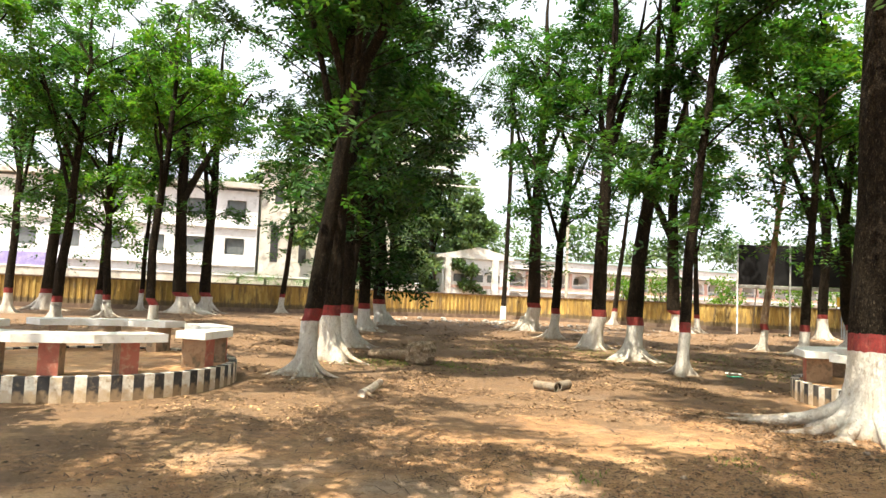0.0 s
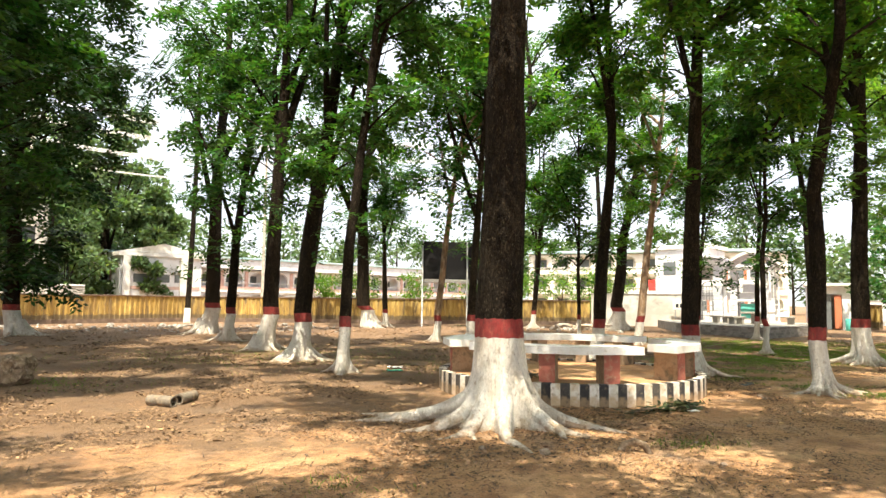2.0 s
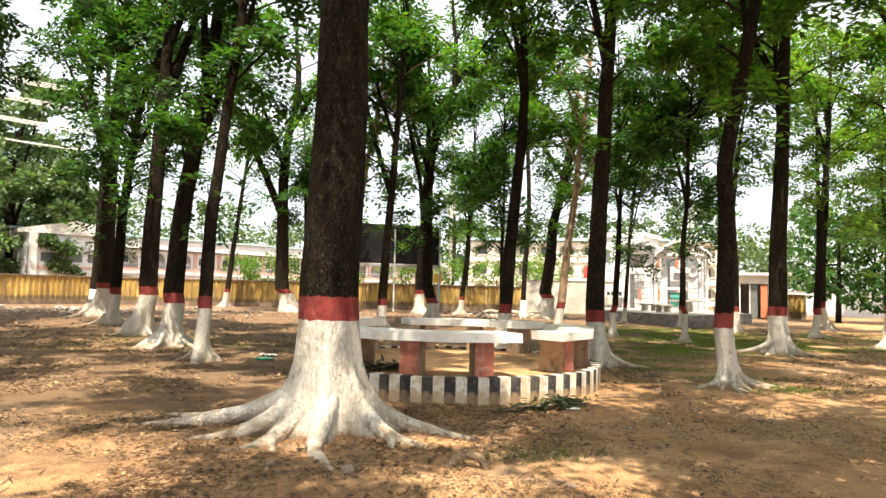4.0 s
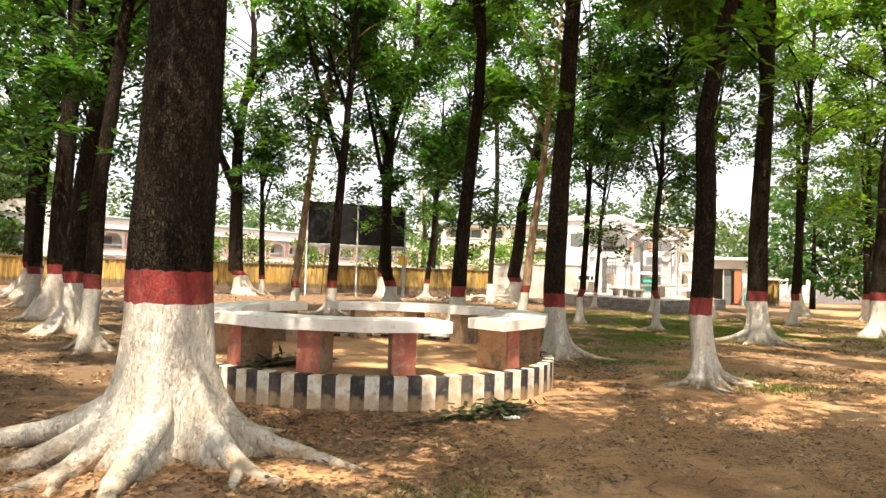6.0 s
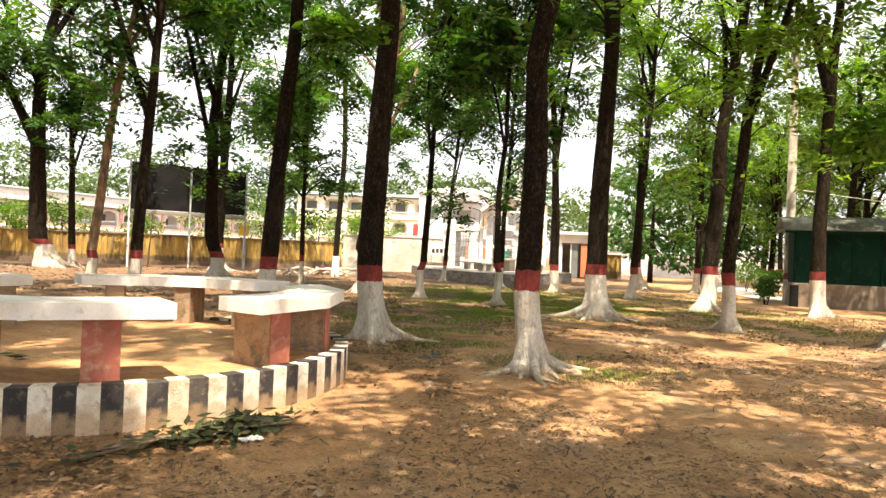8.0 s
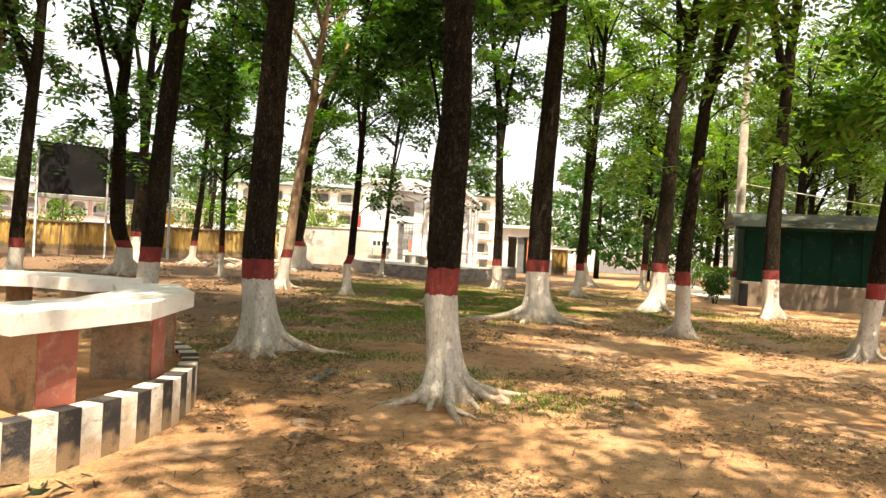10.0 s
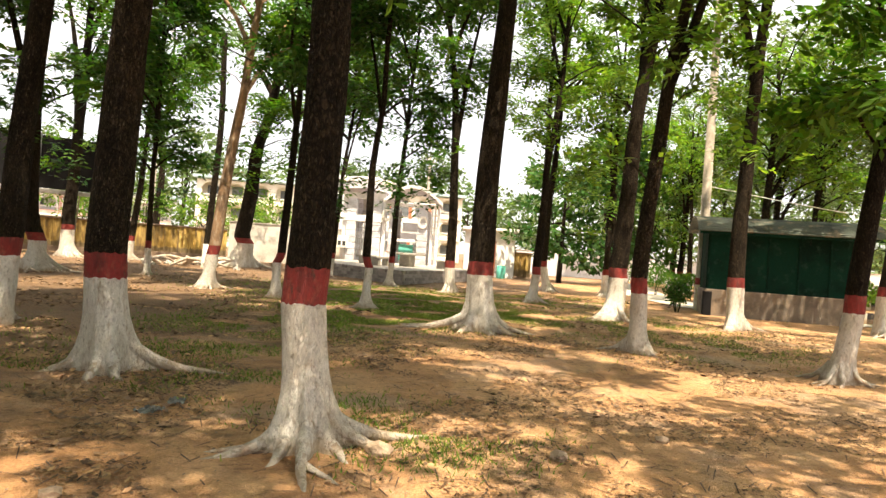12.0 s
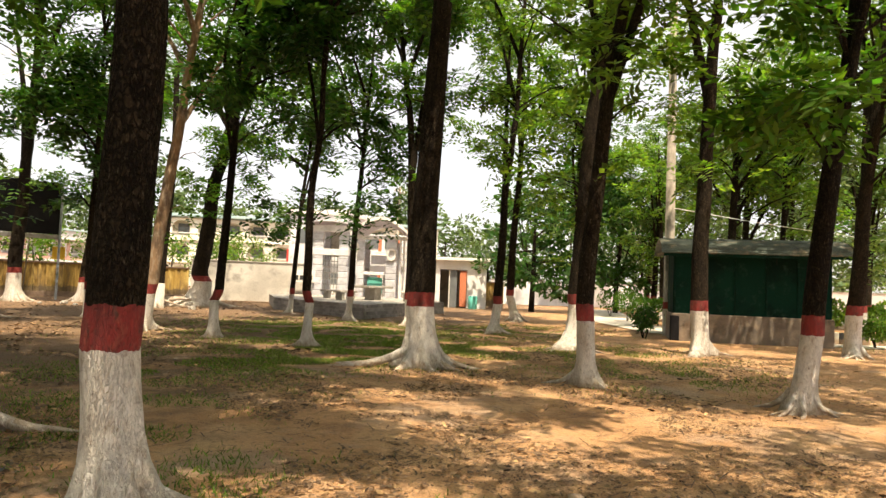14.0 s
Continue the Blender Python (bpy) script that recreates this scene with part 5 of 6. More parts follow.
def leaf_cloud(n, centre, size, leaf_len, rng, up=0.2):
    pos = np.array(centre) + unit(rng.normal(0, 1, (n, 3))) * np.array(size) * rng.uniform(0.55, 1.0, (n, 1))
    d = unit(pos - np.array(centre) + rng.normal(0, 0.5, (n, 3)) + np.array((0, 0, up)))
    s = unit(np.cross(d, rng.normal(0, 1, (n, 3)))) * leaf_len * 0.28
    ln = leaf_len * rng.uniform(0.7, 1.3, (n, 1))
    return np.stack([pos, pos + d * ln * 0.5 + s, pos + d * ln, pos + d * ln * 0.5 - s], axis=1)


def shrub(x, y, h, w, seed, mat=LEAF_DARK, label="rounded clipped green garden shrub on short stems", flowers=0):
    rng, rnd = np.random.default_rng(seed), random.Random(seed)
    s = empty("shrub", x, y, 0, 0, label, "shrub", "garden shrubs")
    for k in range(4):
        a = rnd.uniform(0, 6.28)
        tube_part("stem", [(0.05 * math.cos(a), 0.05 * math.sin(a), 0), (0.14 * w * math.cos(a), 0.14 * w * math.sin(a), h * 0.3), (0.3 * w * math.cos(a), 0.3 * w * math.sin(a), h * 0.62)], [0.022, 0.016, 0.01], BARK, s, 5)
    q = np.concatenate([leaf_cloud(900, (0, 0, h * 0.62), (w * 0.5, w * 0.5, h * 0.40), 0.1, rng), leaf_cloud(350, (0, 0, h * 0.6), (w * 0.3, w * 0.3, h * 0.3), 0.1, rng)])
    child(new("foliage", quads_mesh("foliage", q, mat)), s)
    if flowers:
        child(new("blossom", quads_mesh("blossom", leaf_cloud(flowers, (0, 0, h * 0.66), (w * 0.5, w * 0.5, h * 0.4), 0.09, rng), FLOWER)), s)


shrub(30.9, 14.95, 1.05, 0.95, 1)
shrub(41.2, 21.1, 1.65, 1.4, 2, LEAF)
shrub(46.5, 25.0, 1.5, 1.8, 3, LEAF)
shrub(35.0, 9.2, 0.95, 1.0, 4, LEAF_LIGHT, "loose light green shrub before the striped kerb")
shrub(32.2, 6.3, 0.85, 0.8, 5)
shrub(38.6, 8.9, 1.2, 1.5, 6, LEAF_LIGHT, "shrub with pink blossom in the garden bed", 50)
shrub(40.6, 7.4, 1.1, 1.6, 7, LEAF_LIGHT, "shrub with pink blossom in the garden bed", 60)


def hedge(p, q, h, w, seed, mat=LEAF_LIGHT):
    rng = np.random.default_rng(seed)
    p, q = np.array(p), np.array(q)
    ln = np.linalg.norm(q - p)
    n = int(ln * 500)
    f = rng.uniform(0, 1, n)
    ang = rng.uniform(0, math.pi, n)
    side = np.array((-(q - p)[1], (q - p)[0])) / ln
    bump = 0.85 + 0.2 * np.sin(f * ln * 1.7) + 0.1 * np.sin(f * ln * 4.1 + 1)
    off = np.cos(ang) * w / 2
    pos = np.stack([p[0] + (q - p)[0] * f + side[0] * off, p[1] + (q - p)[1] * f + side[1] * off, h * (0.45 + 0.5 * np.sin(ang)) * bump], axis=1)
    d = unit(rng.normal(0, 1, (n, 3)) + np.array((0, 0, 0.6)))
    s = unit(np.cross(d, rng.normal(0, 1, (n, 3)))) * 0.05
    l = rng.uniform(0.1, 0.2, (n, 1))
    tagged(new("hedge", quads_mesh("hedge", np.stack([pos, pos + d * l * 0.5 + s, pos + d * l, pos + d * l * 0.5 - s], axis=1), mat)), "bright green spreading hedge in a garden bed", "hedge", kind="stuff")


hedge((38.5, 12.5), (52, 3.0), 1.5, 2.2, 1)
hedge((44, 22), (60, 12), 1.2, 1.6, 2, LEAF)


def sheet(name, poly, z, mat, label, category):
    bm = bmesh.new()
    bm.faces.new([bm.verts.new((x, y, z)) for x, y in poly])
    tagged(part(name, bm, mat), label, category, kind="structure")


sheet("pavement", [(33.6, 10.2), (41.0, 2.2), (42.3, 3.0), (35.2, 10.5), (34.4, 14.0), (40.0, 19.6), (58, 31), (57, 33), (38.6, 21.5), (33.4, 16.2), (32.9, 12.5)], 0.045, PATH_PALE, "pale worn paved path past the beds", "path")


# ---- distance: trees beyond the wall ----
def far_tree(x, y, h, w, seed, leaf=LEAF_HAZY, low=2.5, n=2600, size=0.5):
    rng, rnd = np.random.default_rng(seed), random.Random(seed)
    t = empty("far_tree", x, y, 0, 0, "broad leafy green tree in the distance", "tree", "distant trees")
    pts = [(0, 0, -0.1), (0.1, 0, h * 0.25), (rnd.uniform(-0.3, 0.3), rnd.uniform(-0.3, 0.3), h * 0.7)]
    tube_part("trunk", pts, [h * 0.022, h * 0.017, h * 0.008], BARK, t, 8)
    quads = []
    clumps = 26
    for k in range(clumps):
        z = low + (h - low) * rnd.random() ** 0.8
        f = (z - low) / (h - low)
        rr = w * math.sqrt(max(0.05, math.sin(math.pi * (0.12 + 0.8 * f)))) * rnd.uniform(0.3, 1.0)
        a = rnd.uniform(0, 6.28)
        c = (rr * math.cos(a), rr * math.sin(a), z)
        sz = w * rnd.uniform(0.22, 0.42)
        quads.append(leaf_cloud(n // clumps, c, (sz, sz, sz * 0.6), size, rng, -0.1))
        if k < 5:
            tube_part("limb", limb_path((0, 0, h * (0.2 + 0.08 * k)), c, 0.3, 4), [h * 0.009, h * 0.007, h * 0.005, h * 0.004, h * 0.002], BARK, t, 6)
    child(new("crown", quads_mesh("crown", np.concatenate(quads), leaf)), t)


fr = random.Random(4)
FAR = [(45.5, 30.2, 9, 3.2, 0.9), (47.6, 27.6, 10, 3.4, 1.0), (52.0, 27.8, 9, 3.2, 1.0), (-14, 73, 24, 5, 2), (-9.5, 72, 22, 4.2, 2), (-19.5, 74, 25, 5.5, 2), (-5, 71, 13, 3, 2), (-46, 58, 12, 4, 3), (-30, 68, 15, 5, 4), (-22, 66, 14, 4.5, 3), (-17, 58, 12, 4.2, 1.6), (-13, 66, 15, 5.5, 2), (-16, 76, 17, 6, 3), (-9, 84, 17, 6, 3), (-10.5, 60, 8, 2.8, 1.2), (14, 62, 4.5, 2.4, 0.8), (19, 60, 4.2, 2.2, 0.8), (24, 57, 4.6, 2.4, 0.8), (29, 58, 5, 2.6, 0.8),
       (33, 56, 4.6, 2.4, 0.8), (10, 60, 4, 2.2, 0.8), (40, 62, 5.5, 3, 0.8), (45, 66, 6, 3, 1), (37, 55, 4.4, 2.2, 0.8)]
for i, (x, y, h, w, low) in enumerate(FAR):
    far_tree(x, y, h, w, 50 + i, LEAF_LIGHT if h < 7 else LEAF_DARK if x > 40 and y < 40 else LEAF_HAZY, low, 7000 if h > 10 and x < 0 else 2200 if h > 7 else 1100, 0.55 if h > 10 and x < 0 else 0.42 if h > 7 else 0.28)
for i in range(44):
    a = radians(118 - 150 * i / 43)
    d = fr.uniform(128, 160)
    far_tree(8 + d * math.cos(a), 10 + d * math.sin(a), fr.uniform(13, 20) if i % 3 else fr.uniform(18, 25), fr.uniform(6, 10), 100 + i, LEAF_HAZY, 1.5, 1800, 1.0)
# the grove beyond the kiosk and the garden
EAST = [(60, 35), (57, 28), (66, 40), (47, 22), (46, 17), (50, 19), (52, 25), (43, 14.5), (48, 12), (53, 13), (57, 18), (56, 8), (61, 12), (64, 20), (50, 5), (58, 1), (63, 5), (72, 36), (66, 28), (70, 14), (47, -1), (40, -3), (54, -6), (37, 14.5), (36, 2), (39.5, 10.5)]
for i, (x, y) in enumerate(EAST):
    rr = random.Random(700 + i)
    tree(x, y, rr.uniform(0.14, 0.24), 1.05, (rr.uniform(-0.04, 0.06), rr.uniform(-0.06, 0.03)), seed=500 + i, height=rr.uniform(10, 14), crown_from=rr.uniform(2.8, 4.4), spread=rr.uniform(2.4, 3.2), sprays=850, leaf=(LEAF_COOL_HAZY, LEAF_HAZY, LEAF_COOL_HAZY, LEAF_LIGHT)[i % 4],
         roots=3, size=1.35, leaflets=6, label="leafy tree with limewashed foot beyond the kiosk", group="garden trees", clumps=22, roof=6)


# ---- palms and banana plants ----
def palm(x, y, h, r, fronds, length, seed, label="slender tall palm with drooping fronds", leaf=PALM_LEAF, painted=True, category="palm", droop=0.5, width=0.5):
    rnd = random.Random(seed)
    p = empty("palm", x, y, 0, 0, label, category)
    pts = [(0.25 * math.sin(2.2 * k / 8), 0.1 * math.sin(k), h * k / 8) for k in range(9)]
    tube_part("trunk", pts, [r * (1.2 if k == 0 else 1 - 0.03 * k) for k in range(9)], BARK, p, 10)
    if painted:
        tube_part("white_foot", [(0, 0, -0.05), (0.03, 0, 1.1)], [r * 1.3, r * 1.15], LIME, p, 10)
    top = Vector(pts[-1])
    for f in range(fronds):
        a, tilt = 6.28 * f / fronds + rnd.uniform(-0.2, 0.2), rnd.uniform(0.1, 0.9)
        d = Vector((math.cos(a), math.sin(a), 0))
        q = []
        prev = None
        for k in range(15):
            s = k / 14
            c = top + d * length * s * math.cos(tilt * 0.6) + Vector((0, 0, length * (math.sin(tilt) * s - droop * 1.5 * s * s)))
            if prev is not None:
                side = d.cross(Vector((0, 0, 1)))
                for hand in (-1, 1):
                    ln = width * length * 0.4 * math.sin(math.pi * (0.12 + 0.83 * s))
                    tipp = c + side * hand * ln * 0.75 + Vector((0, 0, -ln * 0.55)) + d * 0.15
                    q.append([prev, prev.lerp(tipp, 0.5) + d * 0.05, tipp, c.lerp(tipp, 0.5) - d * 0.02])
            prev = c
        child(new("frond", quads_mesh("frond", np.array([[list(v) for v in qq] for qq in q]), leaf)), p)


palm(-0.9, 51.5, 20.6, 0.2, 24, 4.4, 3, leaf=LEAF_DARK, droop=0.8)
palm(-12, 60, 9.5, 0.2, 13, 3.8, 4, painted=False)
palm(23, 34, 11, 0.16, 13, 3.2, 5)
palm(33, 66, 10, 0.2, 13, 3.4, 6, painted=False)
for i, (x, y) in enumerate([(-21.5, 52), (-18.5, 53.5), (-23.5, 51), (-15.5, 55)]):
    palm(x, y, 2.6, 0.16, 9, 2.9, 20 + i, "banana plant with broad ragged leaves behind the wall", LEAF_HAZY, False, "banana plant", 0.45, 0.9)


# ---- loose things on the ground ----
def rock(name, x, y, s, seed, mat=STONE, label="rough brown stone lying on the earth", category="stone", z=0.0, flat=0.6, group="loose stones"):
    bm = bmesh.new()
    bmesh.ops.create_icosphere(bm, subdivisions=2, radius=s)
    for v in bm.verts:
        v.co *= 1 + 0.35 * noise.noise(v.co * (1.6 / s) + Vector((seed, 0, 0)))
        v.co.z *= flat
    ob = part(name, bm, mat)
    ob.location = (x, y, ground_height(x, y) + s * flat * 0.5 + z)
    return tagged(ob, label, category, group)


def lump(r):
    """A hacked stump: flattened sides, knobs and clefts."""
    bm = bmesh.new()
    bmesh.ops.create_icosphere(bm, subdivisions=4, radius=r)
    for v in bm.verts:
        d = v.co.normalized()
        flat = 1.0 / max(abs(d.x) * 0.9, abs(d.y) * 0.85, abs(d.z) * 1.05, 0.72)
        v.co = d * r * flat * (0.95 + 0.22 * noise.noise(d * 2.2) + 0.14 * noise.noise(d * 6.0))
    return bm


log = empty("log", -2.95, 14.1, 0, 0, "short thick sawn stump block and a fallen bough lying behind it", "log")
part("block", lump(0.31), WOOD, log, "rough weathered stump block").location = (0, 0, 0.27)
tube_part("bough", [(-0.2, 0.45, 0.17), (-0.6, 0.55, 0.16), (-1.1, 0.62, 0.15), (-1.5, 0.7, 0.13)], [0.15, 0.14, 0.13, 0.1], WOOD, log, 12)
stick = empty("cut_branch", -3.15, 8.6, 0, 78, "short pale cut branch lying on the earth", "branch")
tube_part("stem", [(-0.35, 0, 0.06), (0, 0.02, 0.08), (0.42, -0.02, 0.18)], [0.075, 0.07, 0.062], ROOT_LIME, stick, 10)
tube_part("stub", [(-0.2, 0, 0.06), (-0.35, -0.22, 0.04)], [0.05, 0.03], WOOD, stick, 8)
for k, (x, y, a) in enumerate([(0.0, 10.4, 140), (0.36, 10.7, 63)]):
    p = empty("clay_pipe", x, y, 0.0, a, "short hollow grey pipe lying on the earth", "pipe", "pipes")
    bm = bmesh.new()
    ln, st = 0.5, 20
    for rr, flip in ((0.088, 1), (0.066, -1)):
        for i in range(st):
            a0, a1 = 2 * math.pi * i / st, 2 * math.pi * (i + 1) / st
            bm.faces.new([bm.verts.new((xx, rr * math.cos(w), 0.085 + rr * math.sin(w))) for xx, w in ((-ln / 2, a0), (-ln / 2, a1), (ln / 2, a1), (ln / 2, a0))][::flip])
    for xx in (-ln / 2, ln / 2):
        for i in range(st):
            a0, a1 = 2 * math.pi * i / st, 2 * math.pi * (i + 1) / st
            bm.faces.new([bm.verts.new((xx, rr * math.cos(w), 0.085 + rr * math.sin(w))) for rr, w in ((0.066, a0), (0.088, a0), (0.088, a1), (0.066, a1))])
    bmesh.ops.remove_doubles(bm, verts=bm.verts, dist=0.0005)
    part("shell", bm, PIPE_CLAY, p, smooth=False)


def crumpled(name, x, y, w, mat, label, category, seed, rz=0.0, z=0.01):
    bm = bmesh.new()
    bmesh.ops.create_grid(bm, x_segments=10, y_segments=8, size=0.5)
    for v in bm.verts:
        v.co.x *= w
        v.co.y *= w * 0.7
        v.co.z = abs(0.22 * w * noise.noise(Vector((v.co.x * 4 / w + seed, v.co.y * 4 / w, seed)))) + 0.004
    ob = part(name, bm, mat)
    sol = ob.modifiers.new("thick", "SOLIDIFY")
    sol.thickness = 0.004
    ob.matrix_world = pose(x, y, ground_height(x, y) + z, 0, 0, rz)
    return tagged(ob, label, category)


crumpled("paper", 7.96, 7.5, 0.16, PAPER, "crumpled white paper scrap on the earth", "litter", 3)
crumpled("cloth", 11.5, 10.1, 0.22, CLOTH, "crumpled grey-green cloth rag on the earth", "cloth", 5, 20)
crumpled("rag", 11.8, 10.3, 0.2, CLOTH, "flattened dark rag among dry leaves", "cloth", 8, 60)
crumpled("plastic_bag", 5.2, 15.3, 0.35, PAPER, "crumpled white plastic bag on the leaf litter", "litter", 9)
crumpled("green_bag", 5.0, 14.6, 0.35, GREEN_PLASTIC, "torn green plastic bag on the leaf litter", "litter", 12)
for i, (x, y) in enumerate([(7.2, 11.9), (8.6, 12.6), (8.9, 11.2), (7.5, 12.9)]):
    crumpled("paper", x, y, 0.2, PAPER, "crumpled paper scrap inside the round seat", "litter", 20 + i, 40 * i, 0.30)
for i, (x, y, s) in enumerate([(11.7, 8.73, 0.07), (12.38, 8.22, 0.1), (14.6, 7.2, 0.06), (4.3, 5.6, 0.07), (5.2, 6.2, 0.06), (5.4, 6.9, 0.05), (3.7, 6.0, 0.05), (6.4, 5.6, 0.04), (13.4, 7.4, 0.07), (9.6, 7.0, 0.04), (10.4, 8.6, 0.06), (10.2, 8.3, 0.05), (1.0, 4.2, 0.04), (-2.9, 5.0, 0.05), (5.9, 4.6, 0.04), (7.9, 6.3, 0.04)]):
    rock("stone", x, y, s, i)
tagged(tube_part("bent_root", [(5.25, 5.55, -0.03), (5.28, 5.5, 0.07), (5.36, 5.42, 0.12), (5.45, 5.36, 0.09), (5.5, 5.3, -0.03)], [0.05, 0.045, 0.04, 0.04, 0.035], WOOD, None, 8), "bare bent root loop standing out of the earth", "root")


def cut_leaves(x, y, n, seed, name="leaf_heap", z=0.0, size=1.0):
    """A heap of cut leafy twigs."""
    rng = np.random.default_rng(seed)
    pos = np.stack([rng.normal(0, 0.42 * size, n), rng.normal(0, 0.16 * size, n), np.abs(rng.normal(0.03, 0.05, n))], axis=1)
    d = unit(np.stack([rng.normal(0, 1, n), rng.normal(0, 0.7, n), rng.normal(0.02, 0.14, n)], axis=1))
    s = unit(np.cross(d, np.array((0, 0, 1.0))) + rng.normal(0, 0.3, (n, 3))) * 0.032
    l = rng.uniform(0.08, 0.2, (n, 1))
    h = empty(name, x, y, z, 15, "heap of cut wilting green leaves and twigs beside the kerb", "leaf heap")
    child(new("leaves", quads_mesh("leaves", np.stack([pos, pos + d * l * 0.5 + s, pos + d * l, pos + d * l * 0.5 - s], axis=1), WILTED)), h)
    for k in range(7):
        a = rng.uniform(-0.7, 0.7)
        tube_part("twig", [(-0.5 * math.cos(a) + 0.06 * k, -0.3 * math.sin(a), 0.02), (0.0, 0.03 * k - 0.1, 0.07), (0.5 * math.cos(a), 0.3 * math.sin(a), 0.03)], [0.009, 0.008, 0.005], WOOD, h, 5)


cut_leaves(7.95, 7.8, 300, 1, size=0.7)
cut_leaves(7.25, 7.75, 70, 2, size=0.7)
cut_leaves(6.05, 9.8, 200, 3, z=0.33, size=0.7)
cut_leaves(17.5, 43.0, 160, 4, z=0.0)


# ---- litter, grass and pebbles underfoot ----
def litter(name, n, x0, x1, y0, y1, seed, size, label, mat=DRY, clump=True):
    rng = np.random.default_rng(seed)
    x, y = rng.uniform(x0, x1, n), rng.uniform(y0, y1, n)
    if clump:
        keep = np.array([noise.noise((a * 0.55, b * 0.55, 3.0)) + 0.5 * noise.noise((a * 2.1, b * 2.1, 7.0)) > -0.05 for a, b in zip(x, y)])
        x, y = x[keep], y[keep]
    n = len(x)
    z = np.array([ground_height(a, b) for a, b in zip(x, y)]) + 0.008
    a = rng.uniform(0, 6.28, n)
    d = np.stack([np.cos(a), np.sin(a), rng.normal(0, 0.18, n)], axis=1)
    s = np.stack([-np.sin(a), np.cos(a), rng.normal(0, 0.3, n)], axis=1) * 0.24
    l = size * rng.uniform(0.5, 1.4, (n, 1))
    p = np.stack([x, y, z + np.abs(rng.normal(0, 0.006, n))], axis=1)
    tagged(new(name, quads_mesh(name, np.stack([p, p + d * l * 0.5 + s * l, p + d * l, p + d * l * 0.5 - s * l], axis=1), mat)), label, "leaf litter", kind="stuff")


litter("dry_leaves", 75000, -9, 25, 2, 20, 1, 0.058, "scattered small dry brown leaves on sandy earth")
litter("fallen_leaves", 50000, -22, 34, 16, 46, 2, 0.13, "thick dry brown leaf litter under the trees")
litter("leaf_crumbs", 170000, -4, 19, -1, 12, 3, 0.034, "fine crumbs of dry leaf and twig on sand")
litter("leaf_drift", 7000, 2.4, 7.0, 5.4, 9.0, 14, 0.06, "brown leaf drift caught among tree roots", DRY, False)
litter("stone_chips", 2600, -14, 9, 36, 47, 15, 0.22, "pale broken stone chips strewn before the yellow wall", CONCRETE)
litter("rotted_leaves", 60000, -10, 28, 8, 28, 16, 0.085, "dark rotted leaves strewn in the shade of the grove", ROTTED)
litter("pale_leaves", 14000, -10, 28, 6, 28, 17, 0.08, "pale bleached dead leaves on brown earth", CRUMB)
litter("pebbles", 5000, -4, 19, 0, 12, 4, 0.03, "pale grit and small pebbles strewn on sand", STONE, False)


def grass_patch(spots, n, seed, h):
    rng = np.random.default_rng(seed)
    quads = []
    for x, y, rx, ry, k in spots:
        m = int(n * k)
        px, py = rng.normal(x, rx, m), rng.normal(y, ry, m)
        keep = np.array([noise.noise((a * 0.9, b * 0.9, 11.0)) > -0.12 for a, b in zip(px, py)])
        px, py = px[keep], py[keep]
        m = len(px)
        z = np.array([ground_height(a, b) for a, b in zip(px, py)]) - 0.005
        b0 = np.stack([px, py, z], axis=1)
        d = unit(np.stack([rng.normal(0, 0.7, m), rng.normal(0, 0.7, m), np.full(m, 1.0)], axis=1))
        s = unit(np.cross(d, rng.normal(0, 1, (m, 3)))) * 0.006
        l = h * rng.uniform(0.4, 1.3, (m, 1))
        quads.append(np.stack([b0 - s, b0 + s, b0 + d * l + s * 0.3, b0 + d * l - s * 0.3], axis=1))
    tagged(new("grass", quads_mesh("grass", np.concatenate(quads), GRASS)), "sparse short green grass on bare earth", "grass", kind="stuff")


grass_patch([(22.5, 19.5, 2.6, 2.4, 9), (21.5, 15.2, 1.4, 1.0, 2.5), (23.5, 23, 2.0, 2.0, 4), (13.0, 8.2, 0.45, 0.35, 0.5), (16.5, 15.3, 2.0, 1.0, 3.5), (13.6, 12.6, 1.2, 0.8, 0.9), (12.6, 10.9, 0.5, 0.4, 0.3), (8.6, 15.0, 1.5, 1.0, 0.6), (3.0, 20.0, 3.0, 2.0, 1.2), (12.8, 9.3, 0.5, 0.4, 0.2), (18.6, 14.6, 1.3, 0.8, 1.5), (24, 12.8, 1.8, 1.2, 2), (22, 9.8, 1.4, 0.8, 1.2), (10.6, 12.4, 0.4, 0.4, 0.2),
             (29, 19, 2.2, 1.4, 2.5), (6.3, 5.6, 0.3, 0.2, 0.07), (5.7, 6.1, 0.2, 0.15, 0.05), (20, 17, 1.5, 1.2, 3), (-3.4, 14.0, 1.2, 0.6, 0.6), (40, 8.5, 3, 2, 6), (0.3, 3.9, 0.3, 0.2, 0.04), (2.1, 5.1, 0.35, 0.2, 0.05)], 4400, 1, 0.055)
tangle = empty("root_tangle", 23.2, 36.6, 0, 0, "pale upturned tangle of old roots lying on the earth", "roots")
for k in range(13):
    a = fr.uniform(0, 6.28)
    p0 = (fr.gauss(0, 0.9), fr.gauss(0, 0.9), 0.06)
    d = Vector((math.cos(a), math.sin(a), 0))
    ln = fr.uniform(1.0, 2.6)
    pts = [Vector(p0) + d * ln * s + Vector((-d.y, d.x, 0)) * 0.3 * math.sin(4 * s + k) + Vector((0, 0, 0.32 * math.sin(math.pi * s))) for s in [i / 7 for i in range(8)]]
    tube_part("root", pts, [0.1 * (1 - 0.75 * i / 7) + 0.01 for i in range(8)], ROOT_LIME, tangle, 7)
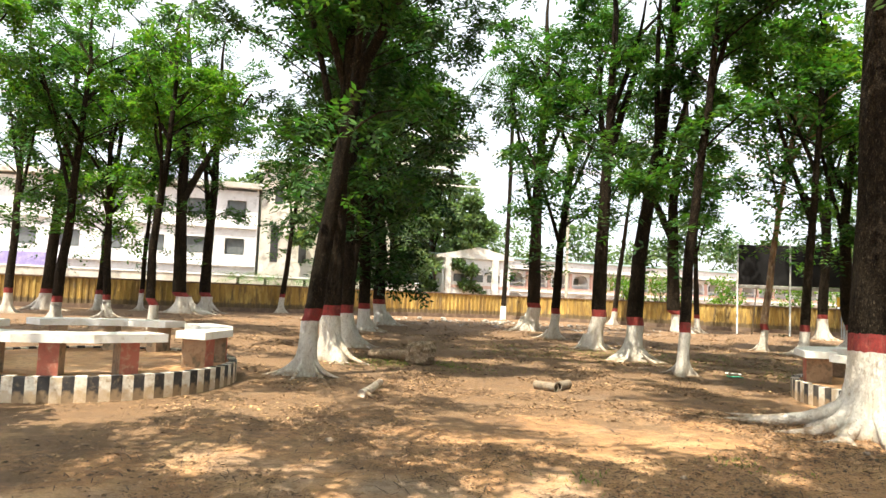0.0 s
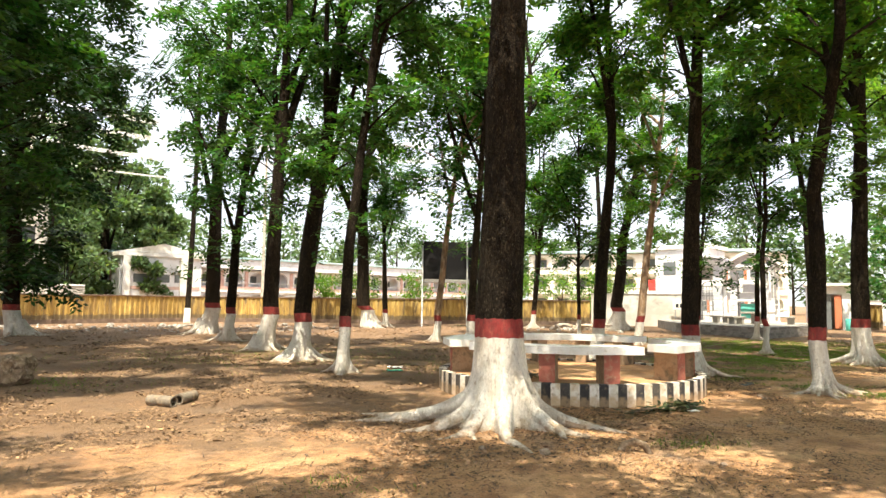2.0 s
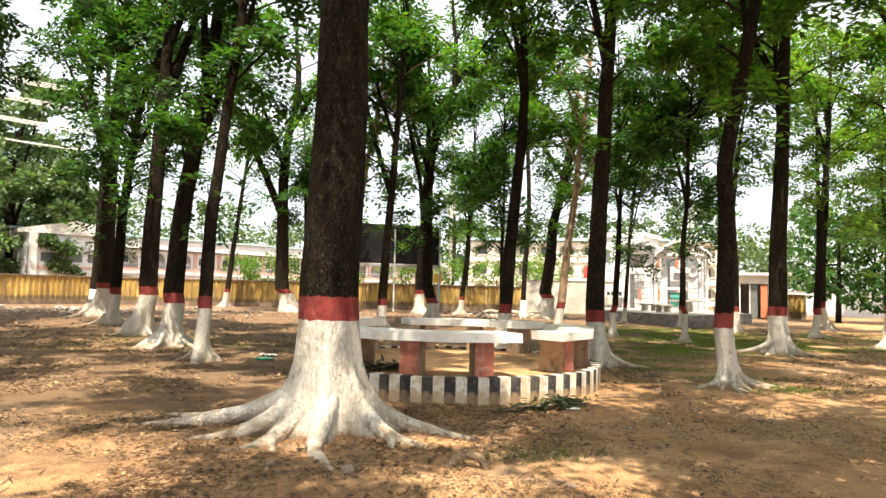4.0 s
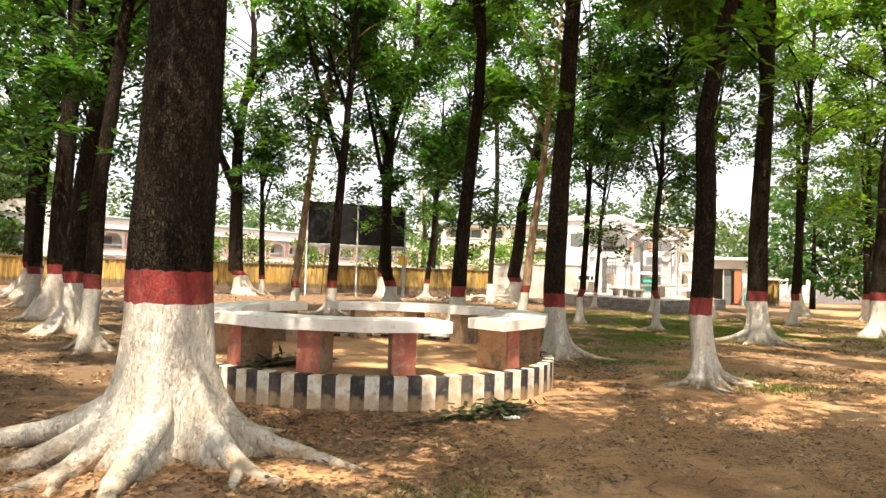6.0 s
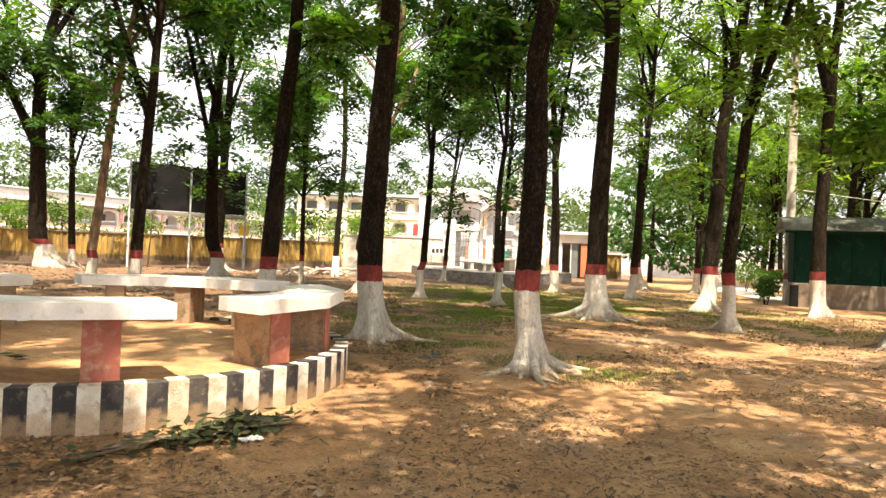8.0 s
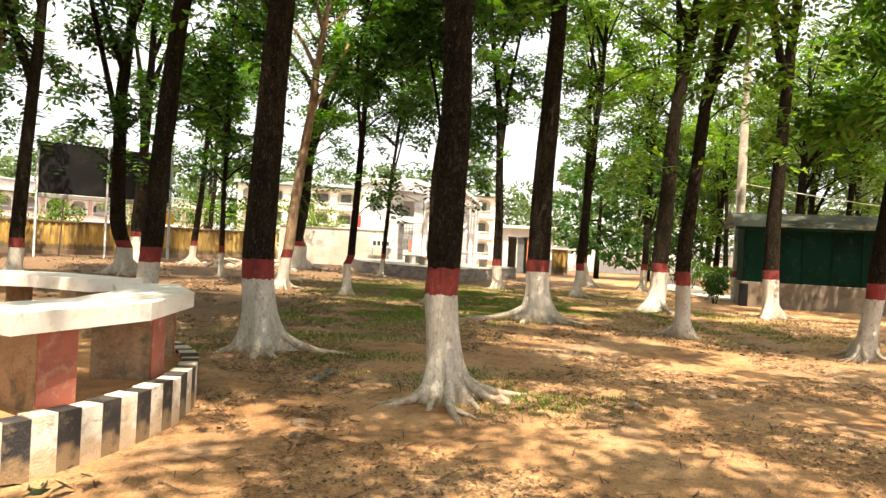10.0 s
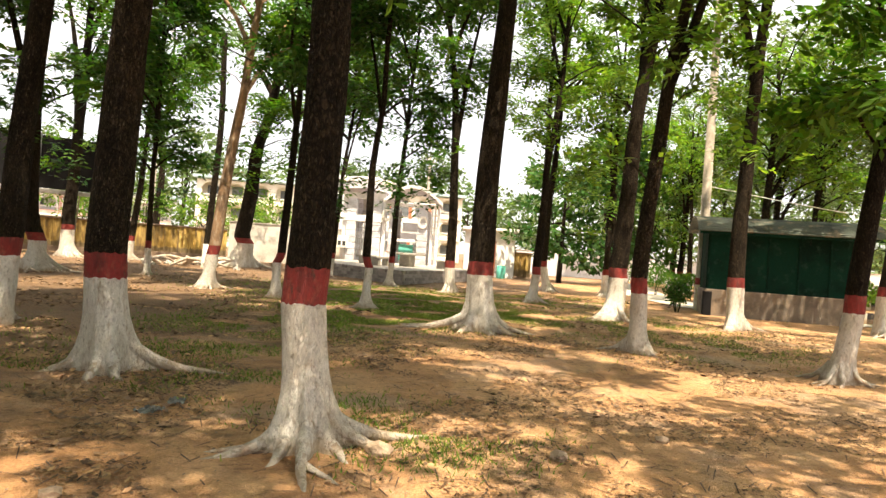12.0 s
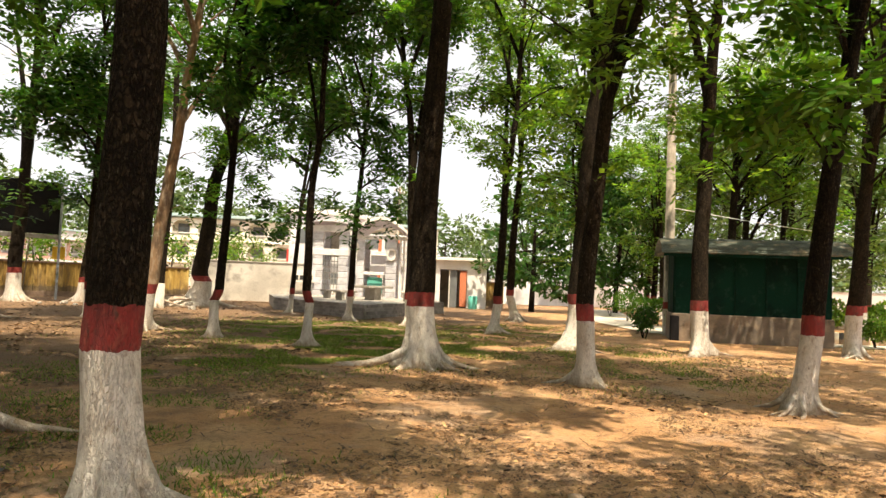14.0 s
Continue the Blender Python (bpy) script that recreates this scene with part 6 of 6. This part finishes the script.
# upturned heap of roots and stones by the far wall
for i in range(26):
    a = fr.uniform(0, 6.28)
    rock("rubble", 23.5 + fr.gauss(0, 1.6), 37.5 + fr.gauss(0, 1.6), fr.uniform(0.08, 0.24), 40 + i, CONCRETE, "grey broken rubble stone near the wall", "rubble", group="rubble")
for i in range(24):
    rock("rubble", -3 + fr.gauss(0, 3.5), 44 + fr.gauss(0, 1.6), fr.uniform(0.08, 0.22), 80 + i, CONCRETE, "grey broken rubble stone near the wall", "rubble", group="rubble")


def twig_scatter(n, x0, x1, y0, y1, seed):
    """Broken twigs a hand long, lying flat."""
    rng = np.random.default_rng(seed)
    x, y, a = rng.uniform(x0, x1, n), rng.uniform(y0, y1, n), rng.uniform(0, 6.28, n)
    z = np.array([ground_height(u, v) for u, v in zip(x, y)]) + 0.012
    d = np.stack([np.cos(a), np.sin(a), rng.normal(0, 0.05, n)], axis=1)
    s = np.stack([-np.sin(a), np.cos(a), np.zeros(n)], axis=1) * 0.004
    l = rng.uniform(0.05, 0.24, (n, 1)) ** 1.0
    p = np.stack([x, y, z], axis=1)
    q = np.stack([p - s, p + s, p + d * l + s * 0.6, p + d * l - s * 0.6], axis=1)
    q2 = q + np.array((0, 0, 0.006))
    tagged(new("twigs", quads_mesh("twigs", np.concatenate([q, q2]), TWIG)), "thin dark broken twigs strewn over sandy earth", "twigs", kind="stuff")


twig_scatter(9000, -6, 22, -1, 18, 5)


def clods(n, x0, x1, y0, y1, seed):
    """Crumbs of earth and grit: little lopsided pyramids."""
    rng = np.random.default_rng(seed)
    x, y = rng.uniform(x0, x1, n), rng.uniform(y0, y1, n)
    z = np.array([ground_height(u, v) for u, v in zip(x, y)]) - 0.002
    r = rng.uniform(0.004, 0.014, n)
    quads = []
    for k in range(3):
        a0, a1 = 2.1 * k, 2.1 * (k + 1)
        p = np.stack([x + r * np.cos(a0), y + r * np.sin(a0), z], axis=1)
        q = np.stack([x + r * np.cos(a1), y + r * np.sin(a1), z], axis=1)
        t = np.stack([x + r * 0.3, y - r * 0.2, z + r * 0.9], axis=1)
        quads.append(np.stack([p, q, t, (t + p) / 2], axis=1))
    tagged(new("earth_crumbs", quads_mesh("earth_crumbs", np.concatenate(quads), CRUMB)), "loose crumbs of sandy earth on the ground", "earth", kind="stuff")


clods(9000, -3, 17, -1, 10, 6)
